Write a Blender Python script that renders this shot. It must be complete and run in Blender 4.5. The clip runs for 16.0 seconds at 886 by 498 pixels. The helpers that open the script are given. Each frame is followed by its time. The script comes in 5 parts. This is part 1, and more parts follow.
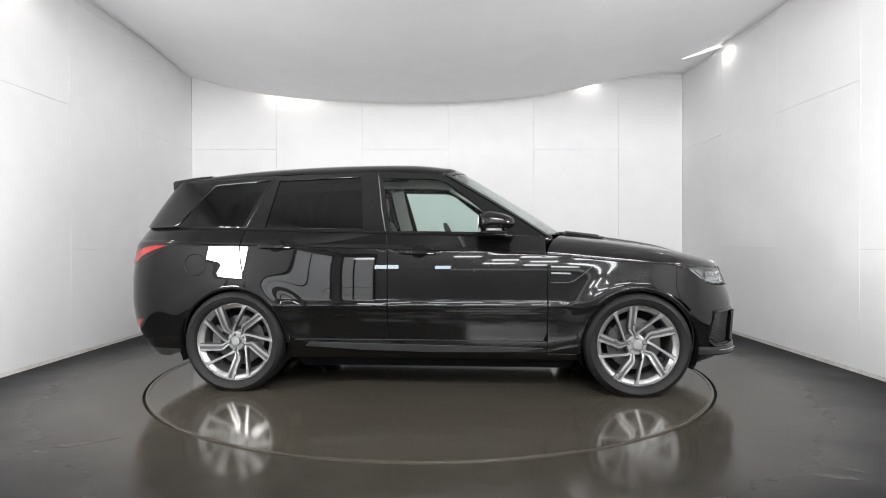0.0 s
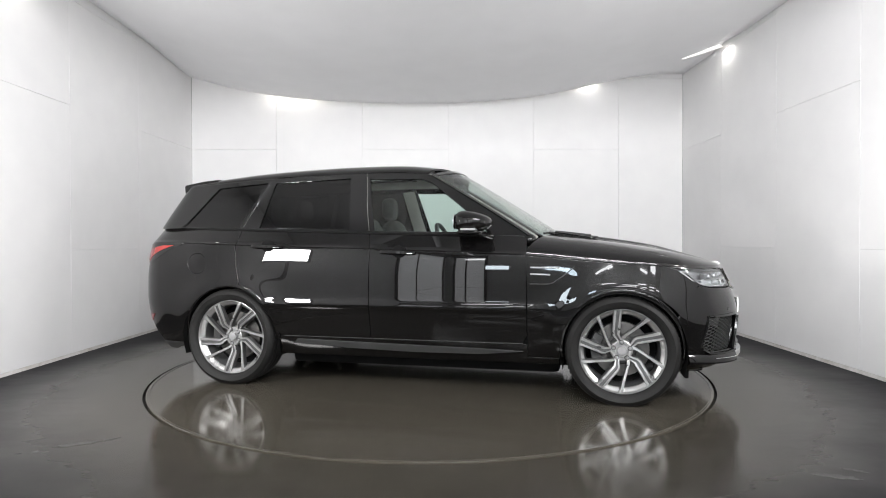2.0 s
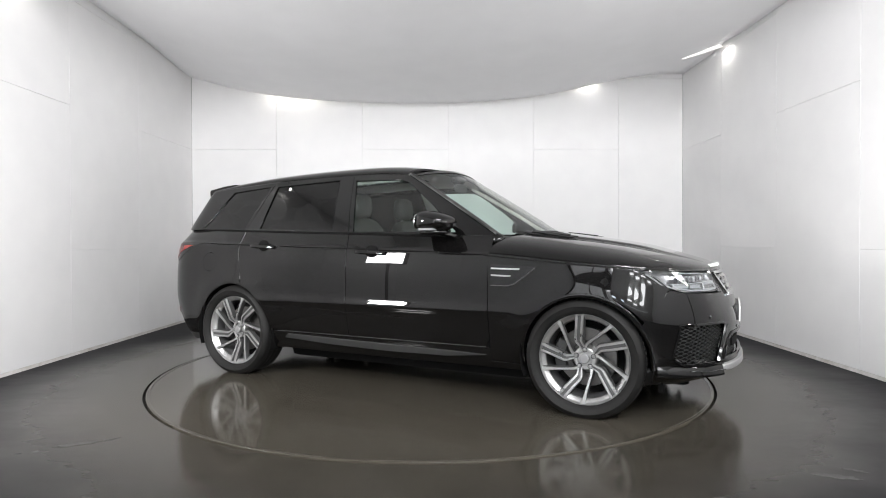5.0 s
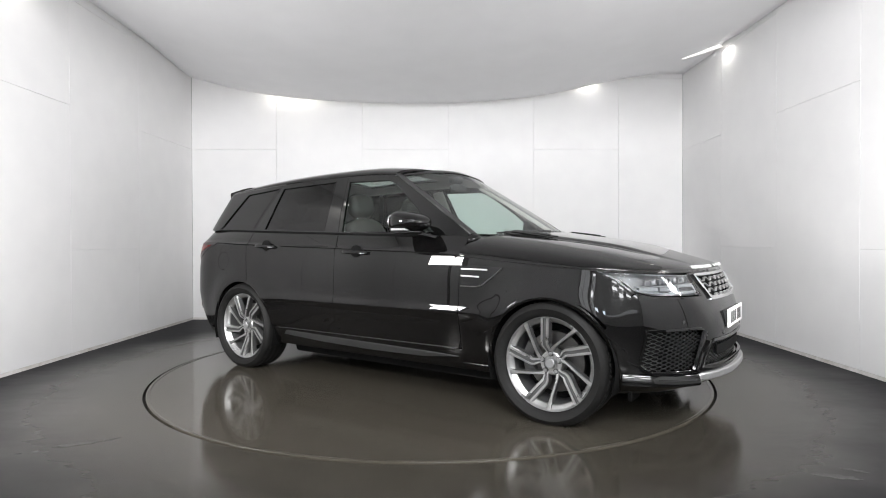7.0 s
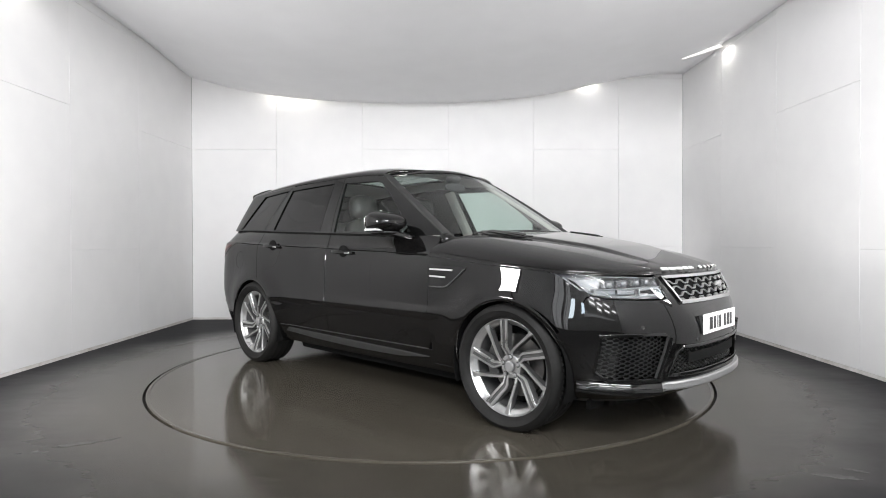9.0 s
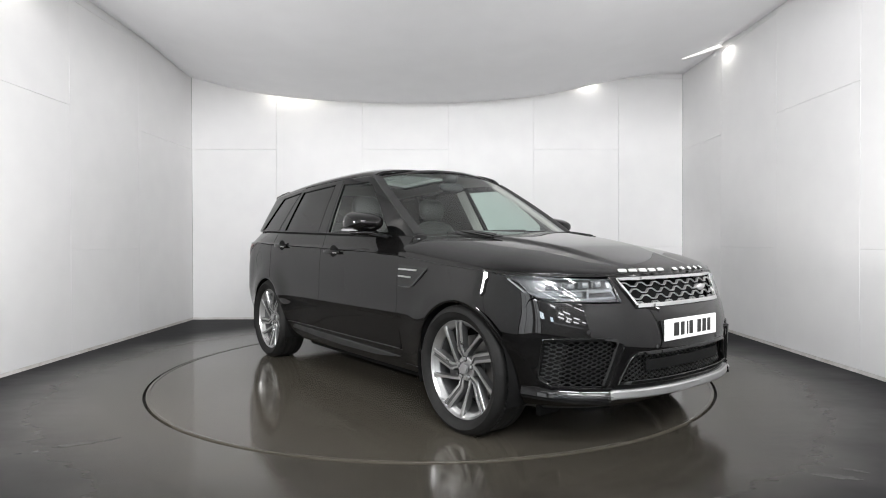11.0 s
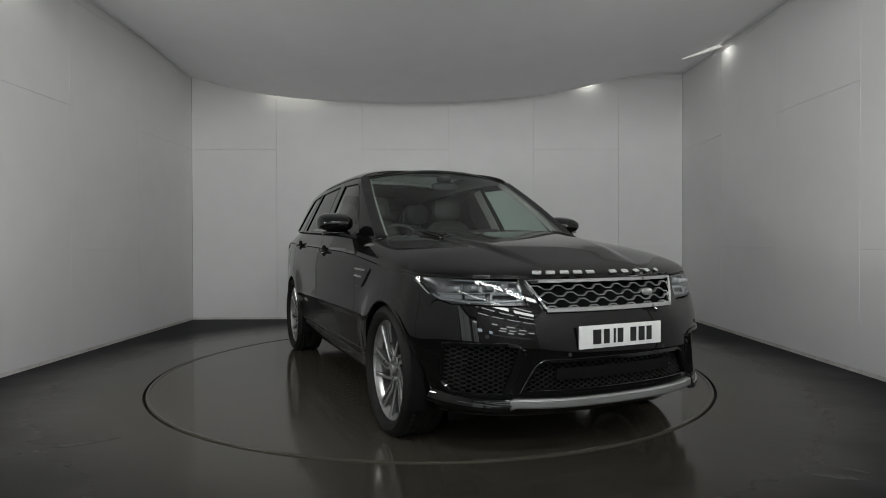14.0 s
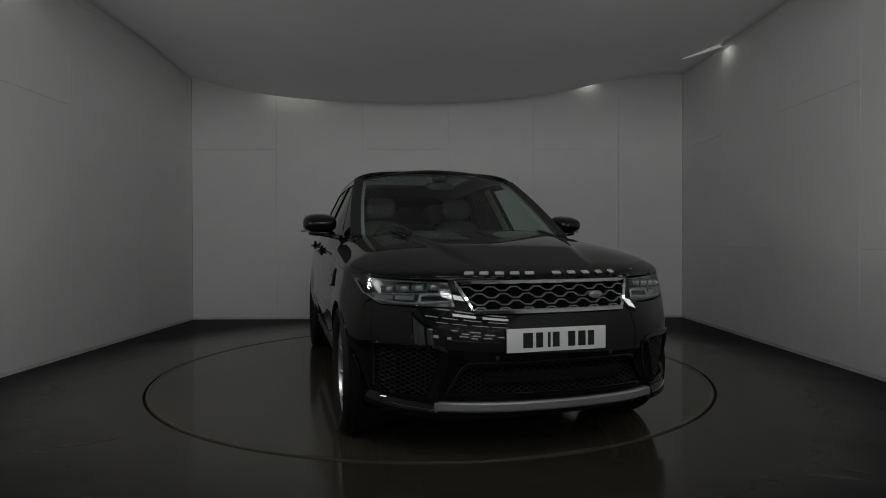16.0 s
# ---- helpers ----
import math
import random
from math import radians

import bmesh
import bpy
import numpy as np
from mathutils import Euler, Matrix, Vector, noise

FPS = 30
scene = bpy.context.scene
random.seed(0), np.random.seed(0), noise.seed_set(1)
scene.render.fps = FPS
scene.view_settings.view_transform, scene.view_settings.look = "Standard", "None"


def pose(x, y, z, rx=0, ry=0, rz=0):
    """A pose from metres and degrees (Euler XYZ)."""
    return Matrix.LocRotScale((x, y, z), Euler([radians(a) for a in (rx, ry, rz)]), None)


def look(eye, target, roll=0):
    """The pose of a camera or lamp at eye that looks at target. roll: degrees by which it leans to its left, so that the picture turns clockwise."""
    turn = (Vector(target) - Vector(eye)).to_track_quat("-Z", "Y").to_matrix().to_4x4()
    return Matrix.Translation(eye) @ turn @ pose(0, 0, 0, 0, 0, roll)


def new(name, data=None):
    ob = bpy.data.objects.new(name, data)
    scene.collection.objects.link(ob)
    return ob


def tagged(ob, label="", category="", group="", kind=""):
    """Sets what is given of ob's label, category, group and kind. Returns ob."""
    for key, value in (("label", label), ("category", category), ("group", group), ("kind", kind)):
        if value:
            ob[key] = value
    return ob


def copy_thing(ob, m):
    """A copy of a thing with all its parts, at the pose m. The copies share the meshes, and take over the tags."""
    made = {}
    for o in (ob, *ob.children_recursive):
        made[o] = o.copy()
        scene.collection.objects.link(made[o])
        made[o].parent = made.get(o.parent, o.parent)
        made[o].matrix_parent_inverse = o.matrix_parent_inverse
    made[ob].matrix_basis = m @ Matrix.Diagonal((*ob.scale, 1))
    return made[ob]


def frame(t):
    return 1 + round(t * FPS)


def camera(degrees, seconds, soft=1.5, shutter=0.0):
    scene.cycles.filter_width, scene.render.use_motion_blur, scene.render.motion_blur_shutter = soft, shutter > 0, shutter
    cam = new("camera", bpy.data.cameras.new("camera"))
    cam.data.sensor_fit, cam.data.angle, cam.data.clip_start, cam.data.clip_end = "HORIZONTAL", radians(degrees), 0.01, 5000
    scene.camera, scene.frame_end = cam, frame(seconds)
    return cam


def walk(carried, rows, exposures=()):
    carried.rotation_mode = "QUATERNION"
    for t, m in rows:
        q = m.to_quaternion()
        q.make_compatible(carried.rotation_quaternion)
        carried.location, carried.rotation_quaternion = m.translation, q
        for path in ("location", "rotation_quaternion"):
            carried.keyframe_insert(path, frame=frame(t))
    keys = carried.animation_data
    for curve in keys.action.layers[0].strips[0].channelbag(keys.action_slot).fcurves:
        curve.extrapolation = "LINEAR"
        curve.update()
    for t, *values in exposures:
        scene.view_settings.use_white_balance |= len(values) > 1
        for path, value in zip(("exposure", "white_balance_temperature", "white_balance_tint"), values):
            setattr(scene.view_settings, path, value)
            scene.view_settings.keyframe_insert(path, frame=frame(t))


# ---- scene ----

# ---- camera: stands still; the picture fades towards the end ----
cam = camera(74.26, 16.0, 1.0)
EYE = Vector((0, -5.157, 1.097))
CAM = look(EYE, EYE + Vector((0.01882, 0.99976, -0.01113)), -0.13)
FADE = [(0.0, 0.0, 6500, 10), (10.4, 0.0, 6500, 10), (11.0, -0.08, 6500, 9.5), (11.5, -0.25, 6510, 9), (12.0, -0.46, 6520, 8.2), (12.5, -0.68, 6530, 7.6), (13.0, -1.0, 6540, 7), (14.0, -1.6, 6550, 6), (14.5, -1.85, 6560, 5.6), (15.0, -2.15, 6560, 5.3), (16.0, -2.92, 6560, 5)]
walk(cam, [(0.0, CAM), (16.0, CAM)], FADE)

# ---- world and lamps ----
world = bpy.data.worlds.new("world")
scene.world = world
world.use_nodes = True
world.node_tree.nodes["Background"].inputs[0].default_value = (0.9, 0.95, 1.0, 1)
world.node_tree.nodes["Background"].inputs[1].default_value = 0.05

# plan of the studio, metres
BACK, LEFT, RIGHT, FRONT, TOP = 3.293, -3.43, 3.645, -9.0, 3.9
SPLAY = 0.0258          # both side walls lean this much per metre of depth
RTURN = 2.266
TURN0, TURNRATE = 5.157, 4.3953   # degrees, degrees a second
CARX = 0.078


def side_x(x0, y):
    return x0 + SPLAY * (y - BACK)


def area_lamp(name, m, sx, sy, power, colour=(1, 1, 1)):
    d = bpy.data.lights.new(name, "AREA")
    d.shape, d.size, d.size_y, d.energy, d.color = "RECTANGLE", sx, sy, power, colour
    ob = new(name, d)
    ob.matrix_world = m
    return ob


def spot_lamp(name, eye, target, power, angle, radius=0.04, colour=(1, 0.97, 0.92)):
    d = bpy.data.lights.new(name, "SPOT")
    d.energy, d.spot_size, d.spot_blend, d.shadow_soft_size, d.color = power, radians(angle), 0.8, radius, colour
    ob = new(name, d)
    ob.matrix_world = look(eye, target)
    return ob


# softboxes beside the camera, windows in the far showroom wall, strips over the showroom
SOFTBOX = [(-2.52, -2.22, 1.42), (2.60, -2.25, 1.40)]
SOFTBOX_AIM = [(0.2, 2.4, 1.7), (1.3, 2.4, 2.8)]
for (sx, sy, sz), aim, watts in zip(SOFTBOX, SOFTBOX_AIM, (74, 50)):
    area_lamp("softbox_light", look((sx, sy, sz), aim), 0.50, 0.30, watts, (1.0, 0.99, 0.98))
area_lamp("window_daylight", look((-2.45, -8.95, 1.85), (-1.4, 3, 1.75)), 0.55, 0.36, 16, (0.80, 0.92, 1.0))
area_lamp("window_daylight", look((-1.15, -8.95, 1.80), (-1.0, 3, 1.75)), 0.36, 0.30, 9, (0.72, 0.88, 1.0))
for x, y, watts in ((0.1, -5.4, 110), (1.8, -5.4, 85), (0.3, -7.4, 85), (2.2, -7.4, 65)):
    area_lamp("strip_light", look((x, y, 3.70), (x, y + 5.0, 0.4)), 1.5, 0.22, watts, (0.985, 0.99, 1.0))
for x in (-2.16, -1.78):
    spot_lamp("cove_spot", (x, BACK - 0.05, 3.40), (x, BACK - 0.02, 2.0), 13, 168, 0.05, (1, 0.95, 0.87))
spot_lamp("cove_spot", (2.25, BACK - 0.045, 3.46), (2.25, BACK - 0.02, 2.2), 6, 165, 0.02)
spot_lamp("cove_spot", (side_x(RIGHT, 1.93) - 0.10, 1.93, 3.49), (side_x(RIGHT, 1.93) + 0.1, 1.93, 2.6), 4.5, 160, 0.05)
spot_lamp("cove_spot", (side_x(LEFT, -0.2) + 0.14, -0.2, 3.42), (side_x(LEFT, -0.2), -0.15, 2.4), 5, 140, 0.03)

# ---- materials ----


def material(name, colour, rough=0.5, metal=0.0, spec=0.5, coat=0.0, coat_rough=0.03):
    m = bpy.data.materials.new(name)
    m.use_nodes = True
    b = m.node_tree.nodes["Principled BSDF"]
    b.inputs["Base Color"].default_value = (*colour, 1)
    b.inputs["Roughness"].default_value = rough
    b.inputs["Metallic"].default_value = metal
    b.inputs["Specular IOR Level"].default_value = spec
    b.inputs["Coat Weight"].default_value = coat
    b.inputs["Coat Roughness"].default_value = coat_rough
    return m


def mottled(m, scales, dark, light, rough=None, bump=0.0, bump_scale=60.0, stretch=(1, 1, 1)):
    """Two noises mixed into the base colour, and one into roughness and bump."""
    nt = m.node_tree
    b = nt.nodes["Principled BSDF"]
    tc = nt.nodes.new("ShaderNodeTexCoord")
    mp = nt.nodes.new("ShaderNodeMapping")
    mp.inputs["Scale"].default_value = stretch
    nt.links.new(tc.outputs["Object"], mp.inputs["Vector"])
    ns = []
    for sc in scales:
        n = nt.nodes.new("ShaderNodeTexNoise")
        n.inputs["Scale"].default_value, n.inputs["Detail"].default_value = sc, 6
        nt.links.new(mp.outputs[0], n.inputs["Vector"])
        ns.append(n)
    mix = nt.nodes.new("ShaderNodeMath")
    mix.operation = "MULTIPLY_ADD"
    mix.inputs[1].default_value, mix.inputs[2].default_value = 0.6, 0.0
    nt.links.new(ns[0].outputs[0], mix.inputs[0])
    mix2 = nt.nodes.new("ShaderNodeMath")
    mix2.operation = "MULTIPLY_ADD"
    mix2.inputs[1].default_value = 0.4
    nt.links.new(ns[-1].outputs[0], mix2.inputs[0])
    nt.links.new(mix.outputs[0], mix2.inputs[2])
    ramp = nt.nodes.new("ShaderNodeValToRGB")
    ramp.color_ramp.elements[0].position, ramp.color_ramp.elements[1].position = 0.32, 0.68
    ramp.color_ramp.elements[0].color, ramp.color_ramp.elements[1].color = (*dark, 1), (*light, 1)
    nt.links.new(mix2.outputs[0], ramp.inputs[0])
    nt.links.new(ramp.outputs[0], b.inputs["Base Color"])
    if rough:
        mr = nt.nodes.new("ShaderNodeMapRange")
        mr.inputs["From Min"].default_value, mr.inputs["From Max"].default_value = 0.3, 0.7
        mr.inputs["To Min"].default_value, mr.inputs["To Max"].default_value = rough
        nt.links.new(ns[0].outputs[0], mr.inputs["Value"])
        nt.links.new(mr.outputs[0], b.inputs["Roughness"])
    if bump:
        n = nt.nodes.new("ShaderNodeTexNoise")
        n.inputs["Scale"].default_value, n.inputs["Detail"].default_value = bump_scale, 4
        nt.links.new(mp.outputs[0], n.inputs["Vector"])
        bp = nt.nodes.new("ShaderNodeBump")
        bp.inputs["Strength"].default_value, bp.inputs["Distance"].default_value = bump, 0.002
        nt.links.new(n.outputs[0], bp.inputs["Height"])
        nt.links.new(bp.outputs[0], b.inputs["Normal"])
    return m


def glass(name, tint, rough=0.0):
    """Thin pane: clear or tinted transmission with a mirror sheen."""
    m = bpy.data.materials.new(name)
    m.use_nodes = True
    nt = m.node_tree
    nt.nodes.remove(nt.nodes["Principled BSDF"])
    tr = nt.nodes.new("ShaderNodeBsdfTransparent")
    tr.inputs[0].default_value = (*tint, 1)
    gl = nt.nodes.new("ShaderNodeBsdfGlossy")
    gl.inputs["Roughness"].default_value = rough
    lw = nt.nodes.new("ShaderNodeLayerWeight")
    lw.inputs["Blend"].default_value = 0.5
    pw = nt.nodes.new("ShaderNodeMath")
    pw.operation = "POWER"
    pw.inputs[1].default_value = 4.0
    nt.links.new(lw.outputs["Facing"], pw.inputs[0])
    fr = nt.nodes.new("ShaderNodeMath")
    fr.operation = "MULTIPLY_ADD"
    fr.inputs[1].default_value, fr.inputs[2].default_value = 0.92, 0.048
    nt.links.new(pw.outputs[0], fr.inputs[0])
    mx = nt.nodes.new("ShaderNodeMixShader")
    nt.links.new(fr.outputs[0], mx.inputs[0])
    nt.links.new(tr.outputs[0], mx.inputs[1])
    nt.links.new(gl.outputs[0], mx.inputs[2])
    nt.links.new(mx.outputs[0], nt.nodes["Material Output"].inputs[0])
    return m


def glow(name, colour, strength):
    m = material(name, colour)
    b = m.node_tree.nodes["Principled BSDF"]
    b.inputs["Emission Color"].default_value = (*colour, 1)
    b.inputs["Emission Strength"].default_value = strength
    return m


WALL = mottled(material("white_wall_board", (0.78, 0.78, 0.77), 0.55), (0.5, 4.0), (0.755, 0.75, 0.752), (0.805, 0.80, 0.797), (0.45, 0.65), 0.05, 90)
JOINT = material("board_joint", (0.74, 0.74, 0.735), 0.8)
CEIL = mottled(material("ceiling_sheet", (0.75, 0.75, 0.76), 0.6), (0.4, 3.0), (0.78, 0.78, 0.79), (0.84, 0.84, 0.85), (0.5, 0.7))
FLOOR = mottled(material("grey_floor_paint", (0.05, 0.05, 0.05), 0.3, spec=0.3), (0.7, 9.0), (0.018, 0.0175, 0.017), (0.030, 0.029, 0.028), (0.16, 0.42))
DISC = mottled(material("turntable_paint", (0.055, 0.05, 0.045), 0.2, spec=0.4), (0.8, 11.0), (0.045, 0.040, 0.032), (0.060, 0.0535, 0.043), (0.08, 0.15))


def glossy_middle(m, inner, outer, r0, r1, rough0, rough1):
    """Paint darker and rougher towards the walls, lighter and glossier round the turntable."""
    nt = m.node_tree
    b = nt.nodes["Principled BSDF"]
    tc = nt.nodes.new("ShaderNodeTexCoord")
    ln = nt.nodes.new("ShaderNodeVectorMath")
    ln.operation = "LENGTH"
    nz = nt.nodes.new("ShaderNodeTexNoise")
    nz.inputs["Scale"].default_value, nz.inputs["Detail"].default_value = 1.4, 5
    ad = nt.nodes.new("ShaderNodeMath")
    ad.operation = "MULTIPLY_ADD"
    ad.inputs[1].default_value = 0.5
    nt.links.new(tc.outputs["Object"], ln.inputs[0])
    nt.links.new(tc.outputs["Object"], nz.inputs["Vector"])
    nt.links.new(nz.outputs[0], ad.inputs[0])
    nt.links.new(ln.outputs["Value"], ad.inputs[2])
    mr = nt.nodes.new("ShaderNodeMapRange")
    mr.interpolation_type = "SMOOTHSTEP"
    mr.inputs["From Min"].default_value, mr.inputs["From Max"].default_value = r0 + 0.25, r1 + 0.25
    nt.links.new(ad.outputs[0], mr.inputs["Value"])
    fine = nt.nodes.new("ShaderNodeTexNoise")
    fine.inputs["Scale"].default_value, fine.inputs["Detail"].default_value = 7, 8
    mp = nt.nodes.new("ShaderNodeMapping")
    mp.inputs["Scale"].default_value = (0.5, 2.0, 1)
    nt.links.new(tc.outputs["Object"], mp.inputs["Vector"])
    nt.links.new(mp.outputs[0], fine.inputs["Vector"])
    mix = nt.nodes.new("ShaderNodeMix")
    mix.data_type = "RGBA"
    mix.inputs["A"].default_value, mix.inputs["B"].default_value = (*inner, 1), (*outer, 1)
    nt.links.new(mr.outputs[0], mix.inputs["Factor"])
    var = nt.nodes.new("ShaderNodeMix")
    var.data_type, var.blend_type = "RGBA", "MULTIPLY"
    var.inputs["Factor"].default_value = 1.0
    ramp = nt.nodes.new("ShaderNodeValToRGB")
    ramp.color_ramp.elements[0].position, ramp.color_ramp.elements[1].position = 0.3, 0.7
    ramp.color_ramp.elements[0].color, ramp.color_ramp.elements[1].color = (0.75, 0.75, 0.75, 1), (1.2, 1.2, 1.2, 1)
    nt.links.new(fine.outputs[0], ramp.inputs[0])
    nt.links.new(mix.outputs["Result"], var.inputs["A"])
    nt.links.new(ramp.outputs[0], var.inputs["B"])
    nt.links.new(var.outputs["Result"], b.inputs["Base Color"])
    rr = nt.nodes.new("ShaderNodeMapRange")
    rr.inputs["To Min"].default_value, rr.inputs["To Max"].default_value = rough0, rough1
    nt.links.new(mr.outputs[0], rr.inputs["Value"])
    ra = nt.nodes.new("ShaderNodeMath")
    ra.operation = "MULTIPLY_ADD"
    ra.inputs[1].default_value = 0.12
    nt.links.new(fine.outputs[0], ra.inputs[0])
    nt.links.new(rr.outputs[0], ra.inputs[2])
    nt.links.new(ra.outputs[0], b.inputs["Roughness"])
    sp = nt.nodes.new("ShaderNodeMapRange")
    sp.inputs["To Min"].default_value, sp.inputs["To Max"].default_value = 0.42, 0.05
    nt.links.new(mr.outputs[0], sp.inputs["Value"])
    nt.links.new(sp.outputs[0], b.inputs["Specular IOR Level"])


glossy_middle(FLOOR, (0.043, 0.0385, 0.031), (0.009, 0.009, 0.011), 2.4, 3.6, 0.06, 0.42)
SCUFF = mottled(material("chalky_scuff", (0.05, 0.05, 0.05), 0.5), (9, 60), (0.022, 0.021, 0.020), (0.075, 0.073, 0.070))
GAP = material("dark_gap", (0.01, 0.01, 0.01), 0.7)
SKIRT = mottled(material("scuffed_skirting", (0.5, 0.49, 0.47), 0.6), (3, 20), (0.50, 0.47, 0.43), (0.76, 0.75, 0.74))
DARKWALL = mottled(material("grey_showroom_wall", (0.35, 0.35, 0.35), 0.6), (0.5, 4), (0.30, 0.30, 0.30), (0.40, 0.40, 0.40))

PALEWALL = mottled(material("pale_showroom_wall", (0.62, 0.62, 0.61), 0.6), (0.5, 4), (0.54, 0.54, 0.535), (0.66, 0.66, 0.65))

# ---- mesh helpers ----


def mesh_object(name, verts, faces, mat, parent=None, smooth=False):
    me = bpy.data.meshes.new(name)
    me.from_pydata([tuple(v) for v in verts], [], faces)
    me.materials.append(mat)
    if smooth:
        for p in me.polygons:
            p.use_smooth = True
    ob = new(name, me)
    ob.parent = parent
    return ob


def part(name, bm, mat, parent=None, label="", smooth=True):
    me = bpy.data.meshes.new(name)
    bm.to_mesh(me)
    bm.free()
    me.materials.append(mat)
    if smooth:
        for p in me.polygons:
            p.use_smooth = True
        me.set_sharp_from_angle(angle=radians(35))
    ob = new(name, me)
    ob.parent = parent
    if label:
        ob["label"] = label
    return ob


def box_bm(x0, x1, y0, y1, z0, z1, bevel=0.0, segs=2):
    bm = bmesh.new()
    bmesh.ops.create_cube(bm, size=1)
    for v in bm.verts:
        v.co = Vector(((x0 + x1) / 2 + v.co.x * (x1 - x0), (y0 + y1) / 2 + v.co.y * (y1 - y0), (z0 + z1) / 2 + v.co.z * (z1 - z0)))
    if bevel:
        bmesh.ops.bevel(bm, geom=list(bm.edges), offset=bevel, segments=segs, affect="EDGES", profile=0.6)
    return bm


def slab(name, pts, z0, z1, mat, parent=None):
    """Upright prism over a plan outline."""
    n = len(pts)
    v = [(x, y, z0) for x, y in pts] + [(x, y, z1) for x, y in pts]
    f = [tuple(range(n))[::-1], tuple(range(n, 2 * n))] + [(i, (i + 1) % n, n + (i + 1) % n, n + i) for i in range(n)]
    return mesh_object(name, v, f, mat, parent)


# ---- studio ----
def studio():
    # floor with a round hole, gap ring, turntable
    n = 128
    ring = [(math.cos(2 * math.pi * i / n), math.sin(2 * math.pi * i / n)) for i in range(n)]
    v, f = [], []
    for k, (r, z) in enumerate(((RTURN + 0.012, -0.05), (RTURN + 0.012, 0.0), (3.2, 0.0))):
        v += [(r * c, r * s, z) for c, s in ring]
    for k in range(2):
        f += [(k * n + i, (k + 1) * n + i, (k + 1) * n + (i + 1) % n, k * n + (i + 1) % n) for i in range(n)]
    # outer sheet from the ring to a rectangle round the room
    x0, x1, y0, y1 = -6.0, 6.0, -9.2, 3.6
    for c, s in ring:
        t = min((x1 if c > 0 else x0) / c if abs(c) > 1e-6 else 1e9, (y1 if s > 0 else y0) / s if abs(s) > 1e-6 else 1e9)
        v.append((c * t, s * t, 0.0))
    f += [(2 * n + i, 3 * n + i, 3 * n + (i + 1) % n, 2 * n + (i + 1) % n) for i in range(n)]
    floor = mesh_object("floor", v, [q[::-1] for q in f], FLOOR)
    tagged(floor, "dark grey painted concrete studio floor, lightly scuffed", "floor", kind="structure")
    # chalky scuffs on the paint
    rng = random.Random(5)
    for cx, cy, a, b, turn in ((-1.94, -1.94, 0.11, 0.030, 25), (-1.80, -1.86, 0.05, 0.012, 40), (1.89, -2.47, 0.12, 0.030, -20), (2.02, -2.40, 0.06, 0.015, -30)):
        pts = []
        for k in range(22):
            t, q = 2 * math.pi * k / 22, rng.uniform(0.55, 1.15)
            px, py = a * q * math.cos(t), b * q * math.sin(t)
            c, w = math.cos(radians(turn)), math.sin(radians(turn))
            pts.append((cx + px * c - py * w, cy + px * w + py * c))
        slab("scuff_mark", pts, 0.0, 0.0012, SCUFF, floor)
    # flat disc under the gap
    pit = mesh_object("turntable_pit", [((RTURN + 0.05) * c, (RTURN + 0.05) * s, -0.045) for c, s in ring], [tuple(range(n))], GAP, floor)
    v = [((RTURN - 0.008) * c, (RTURN - 0.008) * s, -0.04) for c, s in ring] + [((RTURN - 0.008) * c, (RTURN - 0.008) * s, -0.004) for c, s in ring]
    v += [((RTURN - 0.012) * c, (RTURN - 0.012) * s, 0.0) for c, s in ring]
    f = [(k * n + i, k * n + (i + 1) % n, (k + 1) * n + (i + 1) % n, (k + 1) * n + i) for k in range(2) for i in range(n)] + [tuple(range(2 * n, 3 * n))]
    table = mesh_object("turntable", v, f, DISC)
    tagged(table, "round glossy dark brown-grey turntable set flush in the floor", "turntable")
    ed, ef = [], []
    for k, (r, z) in enumerate(((RTURN - 0.030, 0.0015), (RTURN - 0.028, 0.003), (RTURN - 0.0085, 0.003), (RTURN - 0.0075, 0.0), (RTURN - 0.0075, -0.03))):
        ed += [(r * c, r * s, z) for c, s in ring]
    ef = [(k * n + i, (k + 1) * n + i, (k + 1) * n + (i + 1) % n, k * n + (i + 1) % n) for k in range(4) for i in range(n)]
    mesh_object("edge_ring", ed, ef, DISC, table, True)["label"] = "thin painted metal edge strip"
    return table


